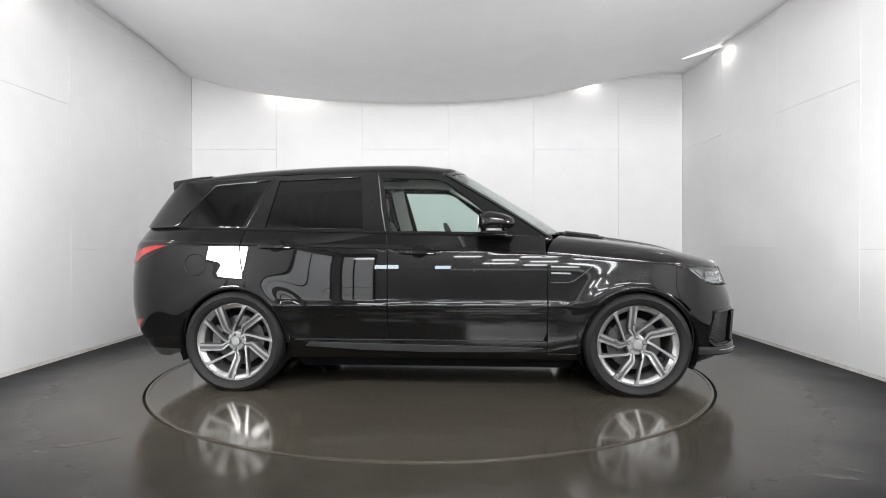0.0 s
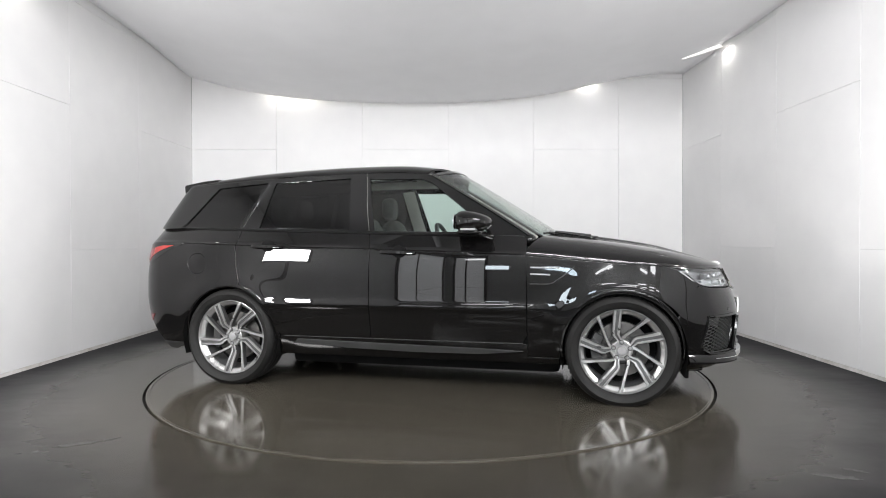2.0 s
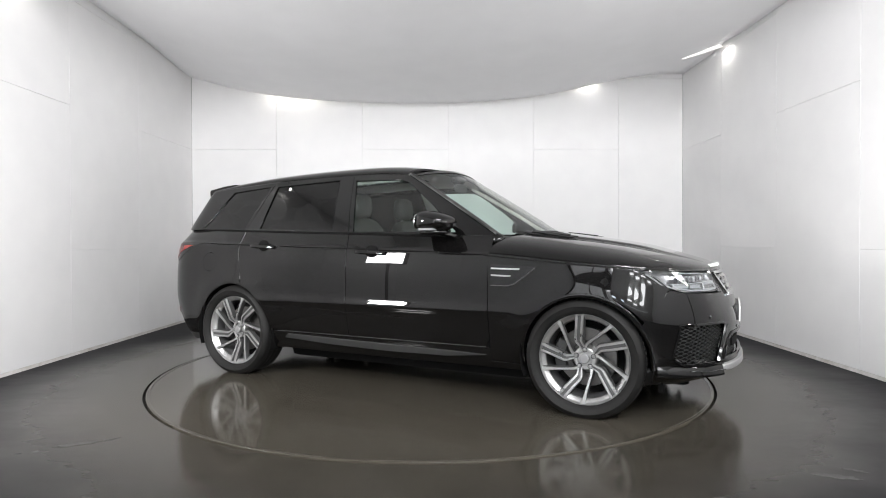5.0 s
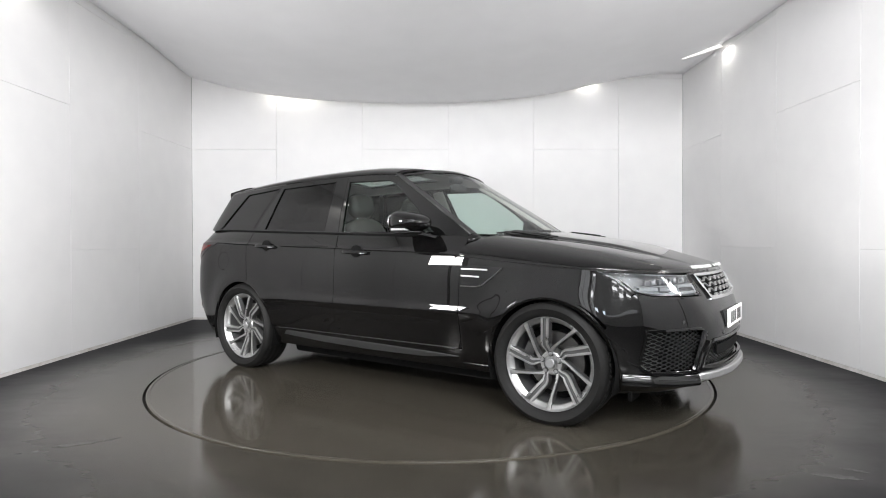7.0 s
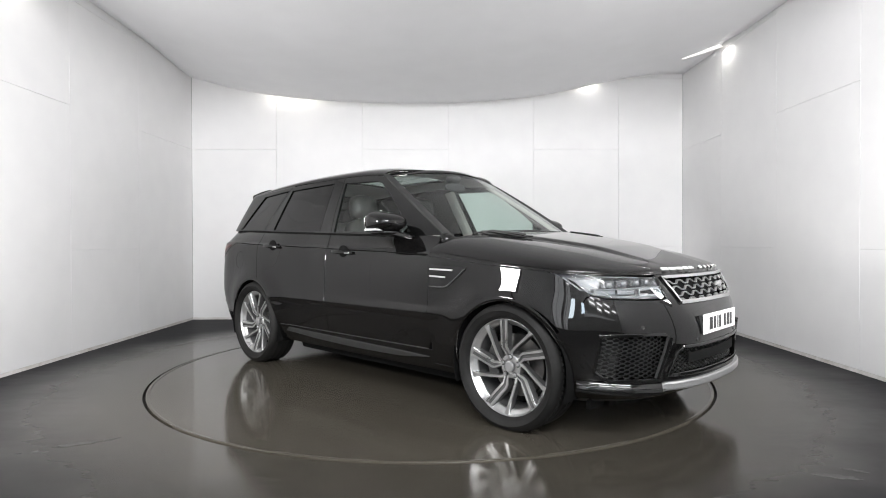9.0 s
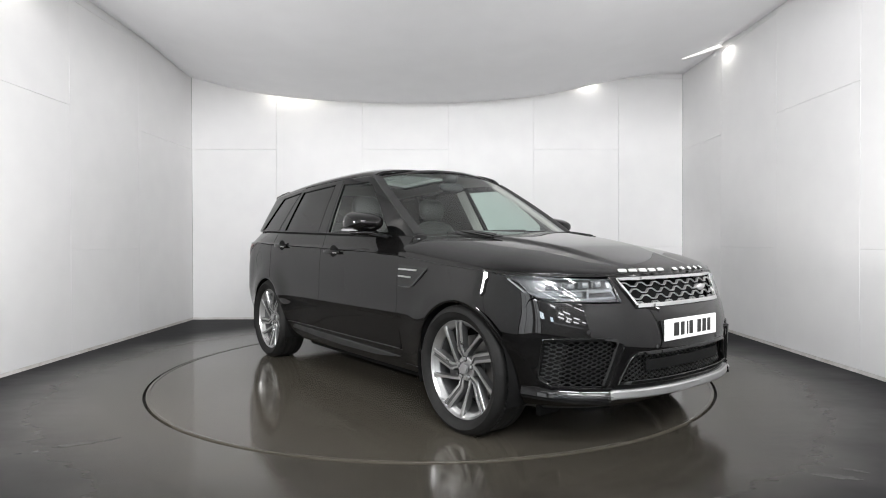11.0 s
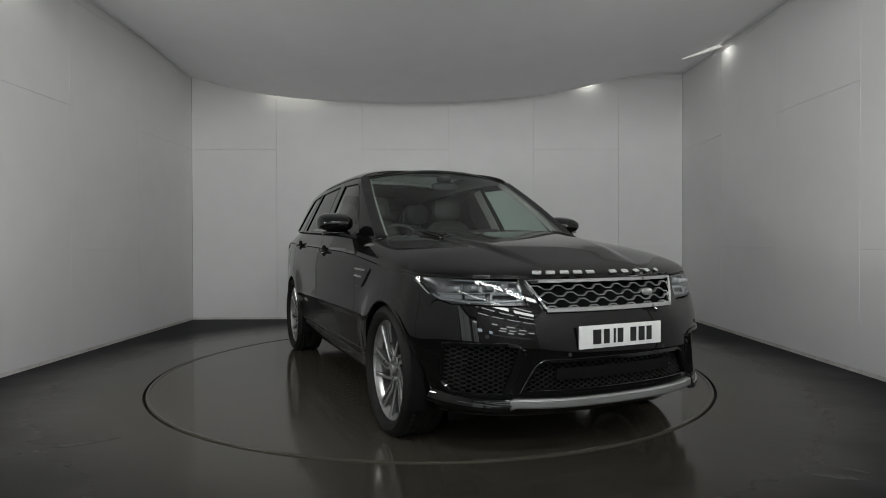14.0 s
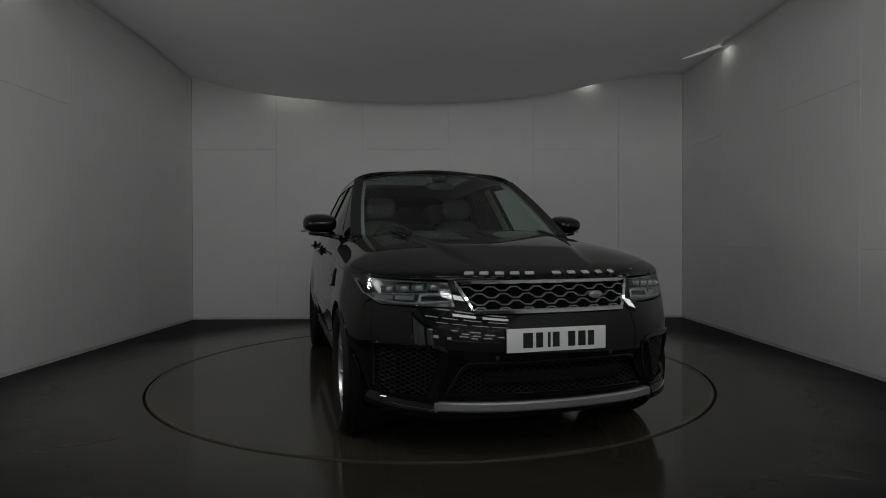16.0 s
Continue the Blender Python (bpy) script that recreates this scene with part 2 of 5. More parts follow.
def board_wall(name, origin, along, length, normal, starts, low, label, top=TOP):
    """A wall of upright boards 1.22 m wide on a backing. starts: where the upright joints are; low: boards whose level joint lies low, else 2.435 m."""
    o, a, nrm = Vector(origin), Vector(along).normalized(), Vector(normal).normalized()
    back = [o - nrm * 0.012, o + a * length - nrm * 0.012]
    pts = [(back[0].x, back[0].y), (back[1].x, back[1].y), (back[1].x - nrm.x * 0.12, back[1].y - nrm.y * 0.12), (back[0].x - nrm.x * 0.12, back[0].y - nrm.y * 0.12)]
    w = slab(name, pts, 0, top, JOINT)
    tagged(w, label, "wall", kind="structure")
    edges = [0.0] + list(starts) + [length]
    g = 0.0012
    for i in range(len(edges) - 1):
        s0, s1 = edges[i] + g, edges[i + 1] - g
        cuts = [0.03] + ([1.034] if i in low else [2.435]) + [top]
        if i in low:
            cuts = [0.03, 1.034, 3.47, top]
        for z0, z1 in zip(cuts, cuts[1:]):
            z0, z1 = z0 + g, z1 - g
            p0, p1 = o + a * s0, o + a * s1
            c = 0.0015
            v = []
            for d, e in ((-0.012, 0), (-c, 0), (0, c)):
                for s, z in ((e, z0 + e), (-e, z0 + e), (-e, z1 - e), (e, z1 - e)):
                    base = p0 if len(v) % 4 in (0, 3) else p1
                    q = base + a * s + nrm * d
                    v.append((q.x, q.y, z))
            f = [(8, 9, 10, 11)]
            for k in (0, 4):
                f += [(k + j, k + (j + 1) % 4, k + 4 + (j + 1) % 4, k + 4 + j) for j in range(4)]
            if a.cross(Vector((0, 0, 1))).dot(nrm) < 0:
                f = [q[::-1] for q in f]
            mesh_object("board", v, f, WALL, w)
    # scuffed skirting strip
    p0, p1 = o + nrm * 0.004, o + a * length + nrm * 0.004
    q0, q1 = p0 - nrm * 0.015, p1 - nrm * 0.015
    sk = slab("skirting", [(p0.x, p0.y), (p1.x, p1.y), (q1.x, q1.y), (q0.x, q0.y)], 0.0, 0.028, SKIRT, w)
    return w


studio()
w0 = -3.461
board_wall("wall_back", (LEFT, BACK, 0), (1, 0, 0), RIGHT - LEFT, (0, -1, 0), [w0 + 1.234 * (i + 1) - LEFT for i in range(5)], (1, 3, 5), "white boarded back wall with fine panel joints")
dl = Vector((-SPLAY, -1, 0)).normalized()
board_wall("wall_left", (LEFT, BACK, 0), dl, 12.2, (1, -SPLAY, 0), [1.45, 2.71, 3.95, 5.18, 6.4, 7.65, 8.9, 10.1, 11.3], (1, 3, 5, 7), "white boarded side wall with fine panel joints")
board_wall("wall_right", (RIGHT, BACK, 0), dl, 12.2, (-1, SPLAY, 0), [1.19, 2.42, 3.66, 4.9, 6.1, 7.3, 8.5, 9.8, 11.0], (1, 3, 5, 7), "white boarded side wall with fine panel joints")
wf = slab("wall_front", [(-4.2, FRONT), (4.2, FRONT), (4.2, FRONT - 0.12), (-4.2, FRONT - 0.12)], 0, TOP, PALEWALL)
tagged(wf, "plain pale showroom wall facing the studio", "wall", kind="structure")


SAG = [(-3.6, 3.50), (-3.43, 3.46), (-3.2, 3.40), (-2.95, 3.332), (-2.47, 3.231), (-1.985, 3.17), (-1.5, 3.13), (-1, 3.104), (-0.4, 3.094), (0.08, 3.095), (0.8, 3.128), (1.47, 3.193), (2.0, 3.29), (2.41, 3.387), (2.8, 3.46), (3.15, 3.515), (3.7, 3.52)]


def ceiling():
    nx, ny = 56, 36
    v, f = [], []
    y0, y1 = BACK - 0.07, -3.4
    for j in range(ny + 1):
        y = y0 + (y1 - y0) * j / ny
        xa, xb = side_x(LEFT, y) + 0.03, side_x(RIGHT, y) - 0.03
        for i in range(nx + 1):
            x = xa + (xb - xa) * i / nx
            k = 0.5 + 0.5 * math.cos(math.pi * min(1, j / ny / 0.85))
            sag = float(np.interp(x, *zip(*SAG)))
            z = 3.50 + (sag - 3.50) * k
            z += 0.085 * math.exp(-((x - xa) / 0.7) ** 2) * (1 - math.exp(-((y0 - y) / 0.9) ** 2))
            d = math.hypot(y - 1.93, 2.2 * (x - xb))
            z += 0.035 * math.exp(-(d / 0.25) ** 2)
            v.append((xa + (xb - xa) * i / nx, y, z))
    f = [(j * (nx + 1) + i, j * (nx + 1) + i + 1, (j + 1) * (nx + 1) + i + 1, (j + 1) * (nx + 1) + i) for j in range(ny) for i in range(nx)]
    c = mesh_object("ceiling", v, f, CEIL, smooth=True)
    so = c.modifiers.new("thickness", "SOLIDIFY")
    so.thickness, so.offset = 0.012, 1
    tagged(c, "pale grey stretched ceiling sheet sagging towards the back wall", "ceiling", kind="structure")
    r = slab("ceiling_roof", [(-4.2, BACK + 0.2), (4.2, BACK + 0.2), (4.2, FRONT - 0.2), (-4.2, FRONT - 0.2)], TOP, TOP + 0.1, DARKWALL)
    tagged(r, "grey structural ceiling above the stretched sheet", "ceiling", kind="structure")


ceiling()


def cove_light_patch():
    """Slim glowing strip standing for lamplight on the raised edge of the sheet beside the wall."""
    a, b = Vector((3.30, 2.50, 3.475)), Vector((side_x(RIGHT, 2.0) - 0.05, 2.0, 3.475))
    t, bm, rows = (b - a), bmesh.new(), []
    s = Vector((t.y, -t.x, 0)).normalized()
    for i in range(13):
        k = i / 12
        w = 0.045 * math.sin(math.pi * min(1, 0.04 + 0.70 * k)) + 0.002
        p = a + t * k
        p.z = 3.50 + (float(np.interp(p.x, *zip(*SAG))) - 3.50) * (0.5 + 0.5 * math.cos(math.pi * min(1, (BACK - 0.07 - p.y) / 6.623 / 0.85))) - 0.012
        rows.append([bm.verts.new(p + s * (w * c) + Vector((0, 0, d))) for c, d in ((1, 0.006), (0.6, -0.006), (-0.6, -0.006), (-1, 0.006))])
    for p, q in zip(rows, rows[1:]):
        for j in range(4):
            bm.faces.new((p[j], p[(j + 1) % 4], q[(j + 1) % 4], q[j]))
    bm.faces.new(rows[0])
    bm.faces.new(rows[-1][::-1])
    bmesh.ops.recalc_face_normals(bm, faces=bm.faces)
    ob = part("cove_light_patch", bm, glow("cove_glow", (1.0, 0.98, 0.95), 1.0))
    tagged(ob, "slim glowing strip for the lit patch of ceiling sheet", "lamp")


cove_light_patch()

# ---- showroom side, seen in reflections only ----
TUBE = glow("tube_glow", (0.97, 0.985, 1.0), 25.0)
FRAME = material("black_lamp_frame", (0.02, 0.02, 0.02), 0.5)


def softbox(x, y, z, aim):
    st = new("softbox")
    tagged(st, "black studio softbox on a slim tripod stand", "studio light", group="studio softboxes")
    m = look((x, y, z), aim)
    st.matrix_world = Matrix.Translation((x, y, 0))
    back = box_bm(-0.27, 0.27, -0.17, 0.17, 0.012, 0.10, 0.02)
    bmesh.ops.transform(back, matrix=Matrix.Translation((-x, -y, 0)) @ m, verts=back.verts)
    part("lamp_head", back, FRAME, st)
    p = m @ Vector((0, 0, 0.11))
    part("pole", box_bm(p.x - x - 0.015, p.x - x + 0.015, p.y - y - 0.015, p.y - y + 0.015, 0.08, z + 0.05, 0.004), FRAME, st)
    for a in (90, 210, 330):
        c, q = math.cos(radians(a)), math.sin(radians(a))
        bm = box_bm(0.0, 0.30, -0.011, 0.011, 0.0, 0.022, 0.003)
        bmesh.ops.rotate(bm, verts=bm.verts, cent=(0, 0, 0), matrix=Matrix.Rotation(radians(a), 3, "Z"))
        bmesh.ops.translate(bm, verts=bm.verts, vec=(p.x - x, p.y - y, 0))
        for v in bm.verts:
            d = math.hypot(v.co.x - p.x + x, v.co.y - p.y + y)
            v.co.z += 0.10 * max(0, 1 - d / 0.28)
        part("leg", bm, FRAME, st)


for (sx, sy, sz), aim in zip(SOFTBOX, SOFTBOX_AIM):
    softbox(sx, sy, sz, aim)
for x, z, w in ((0.1, 2.15, 0.7), (0.25, 2.45, 0.6), (0.9, 2.0, 0.5), (1.1, 2.3, 0.6), (1.0, 2.7, 0.8), (1.9, 2.1, 0.6), (2.1, 2.5, 0.7), (-0.6, 2.75, 0.6), (2.9, 2.3, 0.5), (-3.0, 2.6, 0.5)):
    t = part("wall_strip_lamp", box_bm(x - w / 2, x + w / 2, FRONT, FRONT + 0.07, z - 0.05, z + 0.05, 0.015), TUBE)
    tagged(t, "slim glowing strip lamp on the pale showroom wall", "strip lamp", group="showroom strip lamps")

def hanging_tube(x, y, z):
    t = new("tube_lamp")
    tagged(t, "glowing white tube lamp under the showroom ceiling", "tube lamp", group="showroom tube lamps")
    part("tray", box_bm(-0.60, 0.60, -0.06, 0.06, 0.03, 0.07, 0.008), FRAME, t)
    part("tube", box_bm(-0.57, 0.57, -0.045, 0.045, -0.03, 0.03, 0.02), TUBE, t)
    for a in (-0.45, 0.45):
        part("hanger", box_bm(a - 0.006, a + 0.006, -0.006, 0.006, 0.07, TOP - z), FRAME, t)
    t.matrix_world = pose(x, y, z)
    return t


first = hanging_tube(-2.4, -6.3, 3.35)
for x, y in ((-1.0, -6.3), (0.4, -6.3), (1.8, -6.3), (-2.2, -7.5), (-0.7, -7.5), (0.8, -7.5), (2.3, -7.5), (-1.6, -8.6), (-0.1, -8.6), (1.4, -8.6), (2.8, -8.6)):
    copy_thing(first, pose(x, y, 3.35))


SLATGLOW = glow("glowing_slat", (0.97, 0.98, 1.0), 2.0)


def roller_door(x, y, turn, width):
    """Slatted door in a side of the showroom, its glow added for pale reflections; its face looks along its own +x."""
    d = new("roller_door")
    tagged(d, "closed white roller door with a glow added for paint reflections", "roller door", group="showroom roller doors")
    h = width / 2
    for k in range(9):
        part("slat", box_bm(-0.012, 0.012, -h, h, 0.05 + 0.3 * k, 0.337 + 0.3 * k, 0.004, 1), SLATGLOW, d)
    for y0 in (-h - 0.05, h):
        part("guide_rail", box_bm(-0.02, 0.04, y0, y0 + 0.05, 0.0, 2.85, 0.004), FRAME, d)
    part("drum_box", box_bm(-0.02, 0.20, -h - 0.05, h + 0.05, 2.76, 3.0, 0.01), FRAME, d)
    part("strap", box_bm(0.014, 0.024, 0.2 * h, 0.2 * h + 0.04, 0.05, 2.74), FRAME, d)
    d.matrix_world = pose(x, y, 0, 0, 0, turn)


roller_door(side_x(LEFT, -7.6) + 0.04, -7.6, 0, 2.0)
# the second is added to widen the pale panel mirrored in the car's side
roller_door(-3.13, FRONT + 0.025, 90, 0.74)

band = part("showroom_window", box_bm(-1.0, 2.7, FRONT, FRONT + 0.03, 1.50, 1.66, 0.005), glow("dim_window", (0.95, 0.97, 1.0), 1.6))
tagged(band, "long low showroom window in the pale wall", "window", kind="structure")

# ---- shape of the car: x forward, y to its left, z up, metres; u runs along the side and round the nose ----
def soft(xs, pts):
    """Smooth curve through control pairs (cubic Hermite with limited slopes)."""
    px = np.array([p[0] for p in pts], float)
    py = np.array([p[1] for p in pts], float)
    h = np.diff(px)
    d = np.diff(py) / h
    m = np.zeros(len(px))
    m[1:-1] = np.where(d[:-1] * d[1:] > 0, (d[:-1] * h[1:] + d[1:] * h[:-1]) / (h[1:] + h[:-1]), 0.0)
    m[0], m[-1] = d[0], d[-1]
    x = np.clip(np.asarray(xs, float), px[0], px[-1])
    i = np.clip(np.searchsorted(px, x) - 1, 0, len(h) - 1)
    t = (x - px[i]) / h[i]
    return ((1 + 2 * t) * (1 - t) ** 2 * py[i] + t * (1 - t) ** 2 * h[i] * m[i] + t * t * (3 - 2 * t) * py[i + 1] + t * t * (t - 1) * h[i] * m[i + 1])


WB = 1.4615                 # wheels stand at +-WB
HUBZ, RTYRE, RARCH = 0.365, 0.372, 0.408
XS, XE, NF, NR, TURNLEN = 1.55, -1.95, 2.5, 3.4, 1.35
CREASE = [(-2.6, 1.11), (-1.9, 1.095), (-1.38, 1.079), (-0.29, 1.049), (0.81, 1.009), (1.36, 0.962), (1.75, 0.938), (2.0, 0.928), (2.4, 0.922)]
NOSE = [(0.16, 2.10), (0.22, 2.20), (0.28, 2.31), (0.34, 2.338), (0.45, 2.330), (0.55, 2.338), (0.60, 2.335), (0.66, 2.324), (0.72, 2.307), (0.78, 2.284), (0.86, 2.245), (0.93, 2.205), (1.0, 2.15)]
TAIL = [(0.16, -2.15), (0.30, -2.32), (0.42, -2.42), (0.60, -2.462), (0.80, -2.468), (0.95, -2.45), (1.1, -2.42), (1.2, -2.385), (1.30, -2.325), (1.42, -2.24), (1.52, -2.165), (1.60, -2.11), (1.7, -2.05)]
SECTION = [(0.16, 0.80), (0.24, 0.880), (0.30, 0.905), (0.38, 0.924), (0.46, 0.940), (0.56, 0.961), (0.61, 0.9685), (0.66, 0.9705), (0.72, 0.9690), (0.80, 0.9680), (0.88, 0.9662), (0.95, 0.961), (1.02, 0.953), (1.10, 0.941)]
RAIL = [(-2.2, 1.545), (-1.9, 1.572), (-1.5, 1.598), (-1.0, 1.622), (-0.4, 1.634), (0.0, 1.622), (0.2, 1.60)]
CROWN = [(-2.2, 1.585), (-2.0, 1.625), (-1.5, 1.690), (-1.0, 1.722), (-0.4, 1.735), (0.0, 1.715), (0.25, 1.67)]


SECZ = np.linspace(0.16, 1.10, 471)
SECK = np.exp(-0.5 * (np.arange(-45, 46) * 0.002 / 0.028) ** 2)
SECW = np.convolve(np.pad(soft(SECZ, SECTION), 45, mode="reflect", reflect_type="odd"), SECK / SECK.sum(), mode="valid")


def section(z):
    """Half width of the plain flank at height z, faired."""
    return np.interp(z, SECZ, SECW)


def crease(x):
    return soft(x, CREASE)


def belt(x):
    return 1.166 - 0.029 * np.asarray(x, float)


def house(x, z):
    """Half width of the glasshouse."""
    x, z = np.asarray(x, float), np.asarray(z, float)
    y = 0.893 - 0.43 * (z - 1.17) - 0.10 * (z - 1.17) ** 2
    y = y - 0.10 * (np.maximum(0, x) / 0.86) ** 1.6
    return y - 0.06 * np.maximum(0, -1.0 - x) ** 1.5


def half_width(x, z):
    x, z = np.asarray(x, float), np.asarray(z, float)
    w = section(z) - 0.006 * np.clip(x + 0.3, -1.6, 1.4) ** 2
    doors = (0.5 + 0.5 * np.tanh((x + 1.18) / 0.10)) * (0.5 - 0.5 * np.tanh((x - 0.95) / 0.08))
    w = w + 0.0108 * doors * np.exp(-((z - 0.638) / 0.030) ** 2)
    for c in (WB, -WB):
        r = np.hypot(x - c, (z - HUBZ))
        w = w + 0.022 * np.exp(-((r - 0.41) / 0.13) ** 2) * (0.5 + 0.5 * np.tanh((z - 0.30) / 0.08)) * (0.5 - 0.5 * np.tanh((z - 0.90) / 0.13))
    cz, bz = crease(x), belt(x)
    k = np.clip((z - cz) / np.maximum(bz - cz, 0.02), 0, 1)
    wc = section(cz) - 0.006 * np.clip(x + 0.3, -1.6, 1.4) ** 2
    up = wc * (1 - k) + house(x, bz) * k - 0.012 * np.clip(k * 8, 0, 1) * (1 - k)
    return np.where(z > cz, up, w) - 0.05 * np.maximum(0, -1.2 - x) ** 2


def skin(u, z, off=0.0):
    """Right side of the body (y < 0): u = x on the flanks, and round the corners beyond XS and XE."""
    u, z = np.asarray(u, float), np.asarray(z, float)
    fr = np.clip((u - XS) / TURNLEN, 0, 1) * np.pi / 2
    re = np.clip((XE - u) / TURNLEN, 0, 1) * np.pi / 2
    xf, xr = soft(z, NOSE), soft(z, TAIL)
    x = np.where(u > XS, XS + (xf - XS) * np.sin(fr) ** (2 / NF), np.where(u < XE, XE + (xr - XE) * np.sin(re) ** (2 / NR), u))
    y = half_width(x, z) * np.where(u > XS, np.cos(fr) ** (2 / NF), np.where(u < XE, np.cos(re) ** (2 / NR), 1.0))
    return np.stack([x, -y, z], -1)


def u_at_y(y, z):
    """u on the nose where the half width is |y|."""
    w = float(half_width(2.0, z))
    return XS + TURNLEN * 2 / np.pi * np.arccos(min(1.0, (abs(y) / w)) ** (NF / 2))


def u_at_x(x, z):
    if x <= XS:
        return x
    xf = float(soft(z, NOSE))
    return XS + TURNLEN * 2 / np.pi * np.arcsin(min(1.0, (x - XS) / (xf - XS)) ** (NF / 2))


def u_rear(x, z):
    if x >= XE:
        return x
    xr = float(soft(z, TAIL))
    return XE - TURNLEN * 2 / np.pi * np.arcsin(min(1.0, (XE - x) / (XE - xr)) ** (NR / 2))


def rear_wrap(x, z):
    return np.maximum(1 - (np.maximum(0, XE - x) / (XE - soft(z, TAIL))) ** NR, 0) ** (1 / NR)


def flank(u, z):
    """Right side of the glasshouse, wrapped round the tail below u = XE."""
    u, z = np.asarray(u, float), np.asarray(z, float)
    re = np.clip((XE - u) / TURNLEN, 0, 1) * np.pi / 2
    x = np.where(u < XE, XE + (soft(z, TAIL) - XE) * np.sin(re) ** (2 / NR), u)
    y = house(x, z) * np.where(u < XE, np.cos(re) ** (2 / NR), 1.0)
    return np.stack([x, -y, z], -1)


HOODC = [(0.8, 0.165), (0.95, 0.172), (1.36, 0.158), (1.66, 0.130), (2.0, 0.078), (2.25, 0.05)]
XH = 1.55


def hood_rho(x, y):
    xf = 2.205
    return ((np.maximum(0, x - XH) / (xf - XH)) ** NF + (np.abs(y) / half_width(np.minimum(x, XH), crease(np.minimum(x, XH)))) ** NF) ** (1 / NF)


def hood(X, Y):
    X, Y = np.asarray(X, float), np.asarray(Y, float)
    g = np.maximum(hood_rho(X, Y), 1e-6)
    k = 2 - np.minimum(g, 1)
    x = np.where(X > XH, XH + (X - XH) * k, X)
    y = Y * k
    rho = np.minimum(g * k, 1)
    z = crease(x) + soft(x, HOODC) * np.sqrt(np.maximum(1 - rho ** 4, 0))
    ridge = 0.30 + 0.30 * (2.2 - x) / 1.3
    z = z + 0.018 * (0.5 - 0.5 * np.tanh((np.abs(y) - ridge) / 0.020)) * np.clip((2.15 - x) / 0.4, 0, 1)
    return np.stack([x, y, z], -1)


def roof(x, a):
    """a from -1 to 1 across."""
    x, a = np.asarray(x, float), np.asarray(a, float)
    zr, zc = soft(x, RAIL), soft(x, CROWN)
    g = np.abs(a)
    r = 1 - (1 - g) ** 2
    yr = house(x, zr) * rear_wrap(x, zr)
    return np.stack([x, np.sign(a) * yr * r, zr + (zc - zr) * np.sqrt(np.maximum(1 - r ** 3.2, 0))], -1)


def screen(a, b):
    """Windscreen: a from -1 to 1 across, b from 0 at the cowl to 1 at the roof."""
    a, b = np.asarray(a, float), np.asarray(b, float)
    xe, ze = 0.832 - 0.75 * b, 1.150 + 0.468 * b + 0.03 * b * (1 - b)
    ye = house(xe, ze) - 0.012
    x = xe + (0.198 - 0.088 * b) * (1 - a * a)
    z = ze + (0.02 + 0.055 * b) * (1 - a * a)
    return np.stack([x, a * ye, z], -1)


# ---- car parts ----
from mathutils.geometry import delaunay_2d_cdt

PAINT = material("black_car_paint", (0.003, 0.0028, 0.0028), 0.4, 0, 0.03, 1.0, 0.01)
PAINT.node_tree.nodes["Principled BSDF"].inputs["Coat IOR"].default_value = 1.43
GLOSS = material("gloss_black_trim", (0.004, 0.004, 0.004), 0.04, spec=0.55)
PLASTIC = mottled(material("black_plastic", (0.018, 0.018, 0.018), 0.5), (8, 60), (0.012, 0.012, 0.012), (0.024, 0.024, 0.024), (0.4, 0.6))
MATT = material("matt_black_inside", (0.006, 0.006, 0.006), 0.9, spec=0.1)
RUBBER = mottled(material("tyre_rubber", (0.02, 0.02, 0.02), 0.6, spec=0.25), (6, 50), (0.004, 0.004, 0.004), (0.011, 0.0105, 0.010), (0.5, 0.75))
SILVER = mottled(material("silver_alloy", (0.62, 0.62, 0.62), 0.3, 0.9), (9, 70), (0.42, 0.42, 0.42), (0.52, 0.52, 0.515), (0.26, 0.38))
GUNMETAL = material("dark_alloy", (0.07, 0.07, 0.07), 0.45, 0.6)
BARREL = material("painted_rim_barrel", (0.17, 0.17, 0.172), 0.42, 0.7)
SPOKESIDE = material("painted_spoke_side", (0.12, 0.12, 0.12), 0.4, 0.7)
CHROME = material("bright_chrome", (0.85, 0.85, 0.85), 0.07, 1.0)
SATIN = material("satin_silver_paint", (0.30, 0.30, 0.30), 0.42, 0.6)
STEEL = material("brake_steel", (0.16, 0.155, 0.15), 0.4, 1.0)
CLEAR = glass("clear_glass", (0.76, 0.86, 0.82))
TINT = glass("privacy_glass", (0.03, 0.028, 0.027))
SUNROOF = glass("roof_glass_tint", (0.42, 0.46, 0.44))
LENS = glass("lamp_cover", (0.92, 0.94, 0.95))
REDLENS = material("red_lamp", (0.20, 0.010, 0.008), 0.15, coat=0.6)
LAMPIN = material("lamp_reflector", (0.26, 0.27, 0.28), 0.42, 0.5)
LAMPDARK = material("lamp_housing", (0.15, 0.15, 0.155), 0.28, 0.5)
LEATHER = mottled(material("grey_leather", (0.06, 0.058, 0.055), 0.5), (6, 80), (0.028, 0.027, 0.026), (0.052, 0.05, 0.047), (0.4, 0.6), 0.2, 200)
DASH = mottled(material("dark_dashboard", (0.025, 0.025, 0.026), 0.55), (6, 60), (0.018, 0.018, 0.019), (0.034, 0.034, 0.035))
LINER = mottled(material("pale_headlining", (0.42, 0.41, 0.385), 0.8), (5, 90), (0.38, 0.37, 0.35), (0.46, 0.45, 0.42))
PLATEW = material("plate_white", (0.80, 0.80, 0.79), 0.3)
LETTER = material("pale_silver_lettering", (0.62, 0.62, 0.61), 0.3, 0.3)
MESHK = material("dark_mesh", (0.018, 0.018, 0.018), 0.28)
PLATEK = material("plate_black", (0.015, 0.015, 0.015), 0.4)


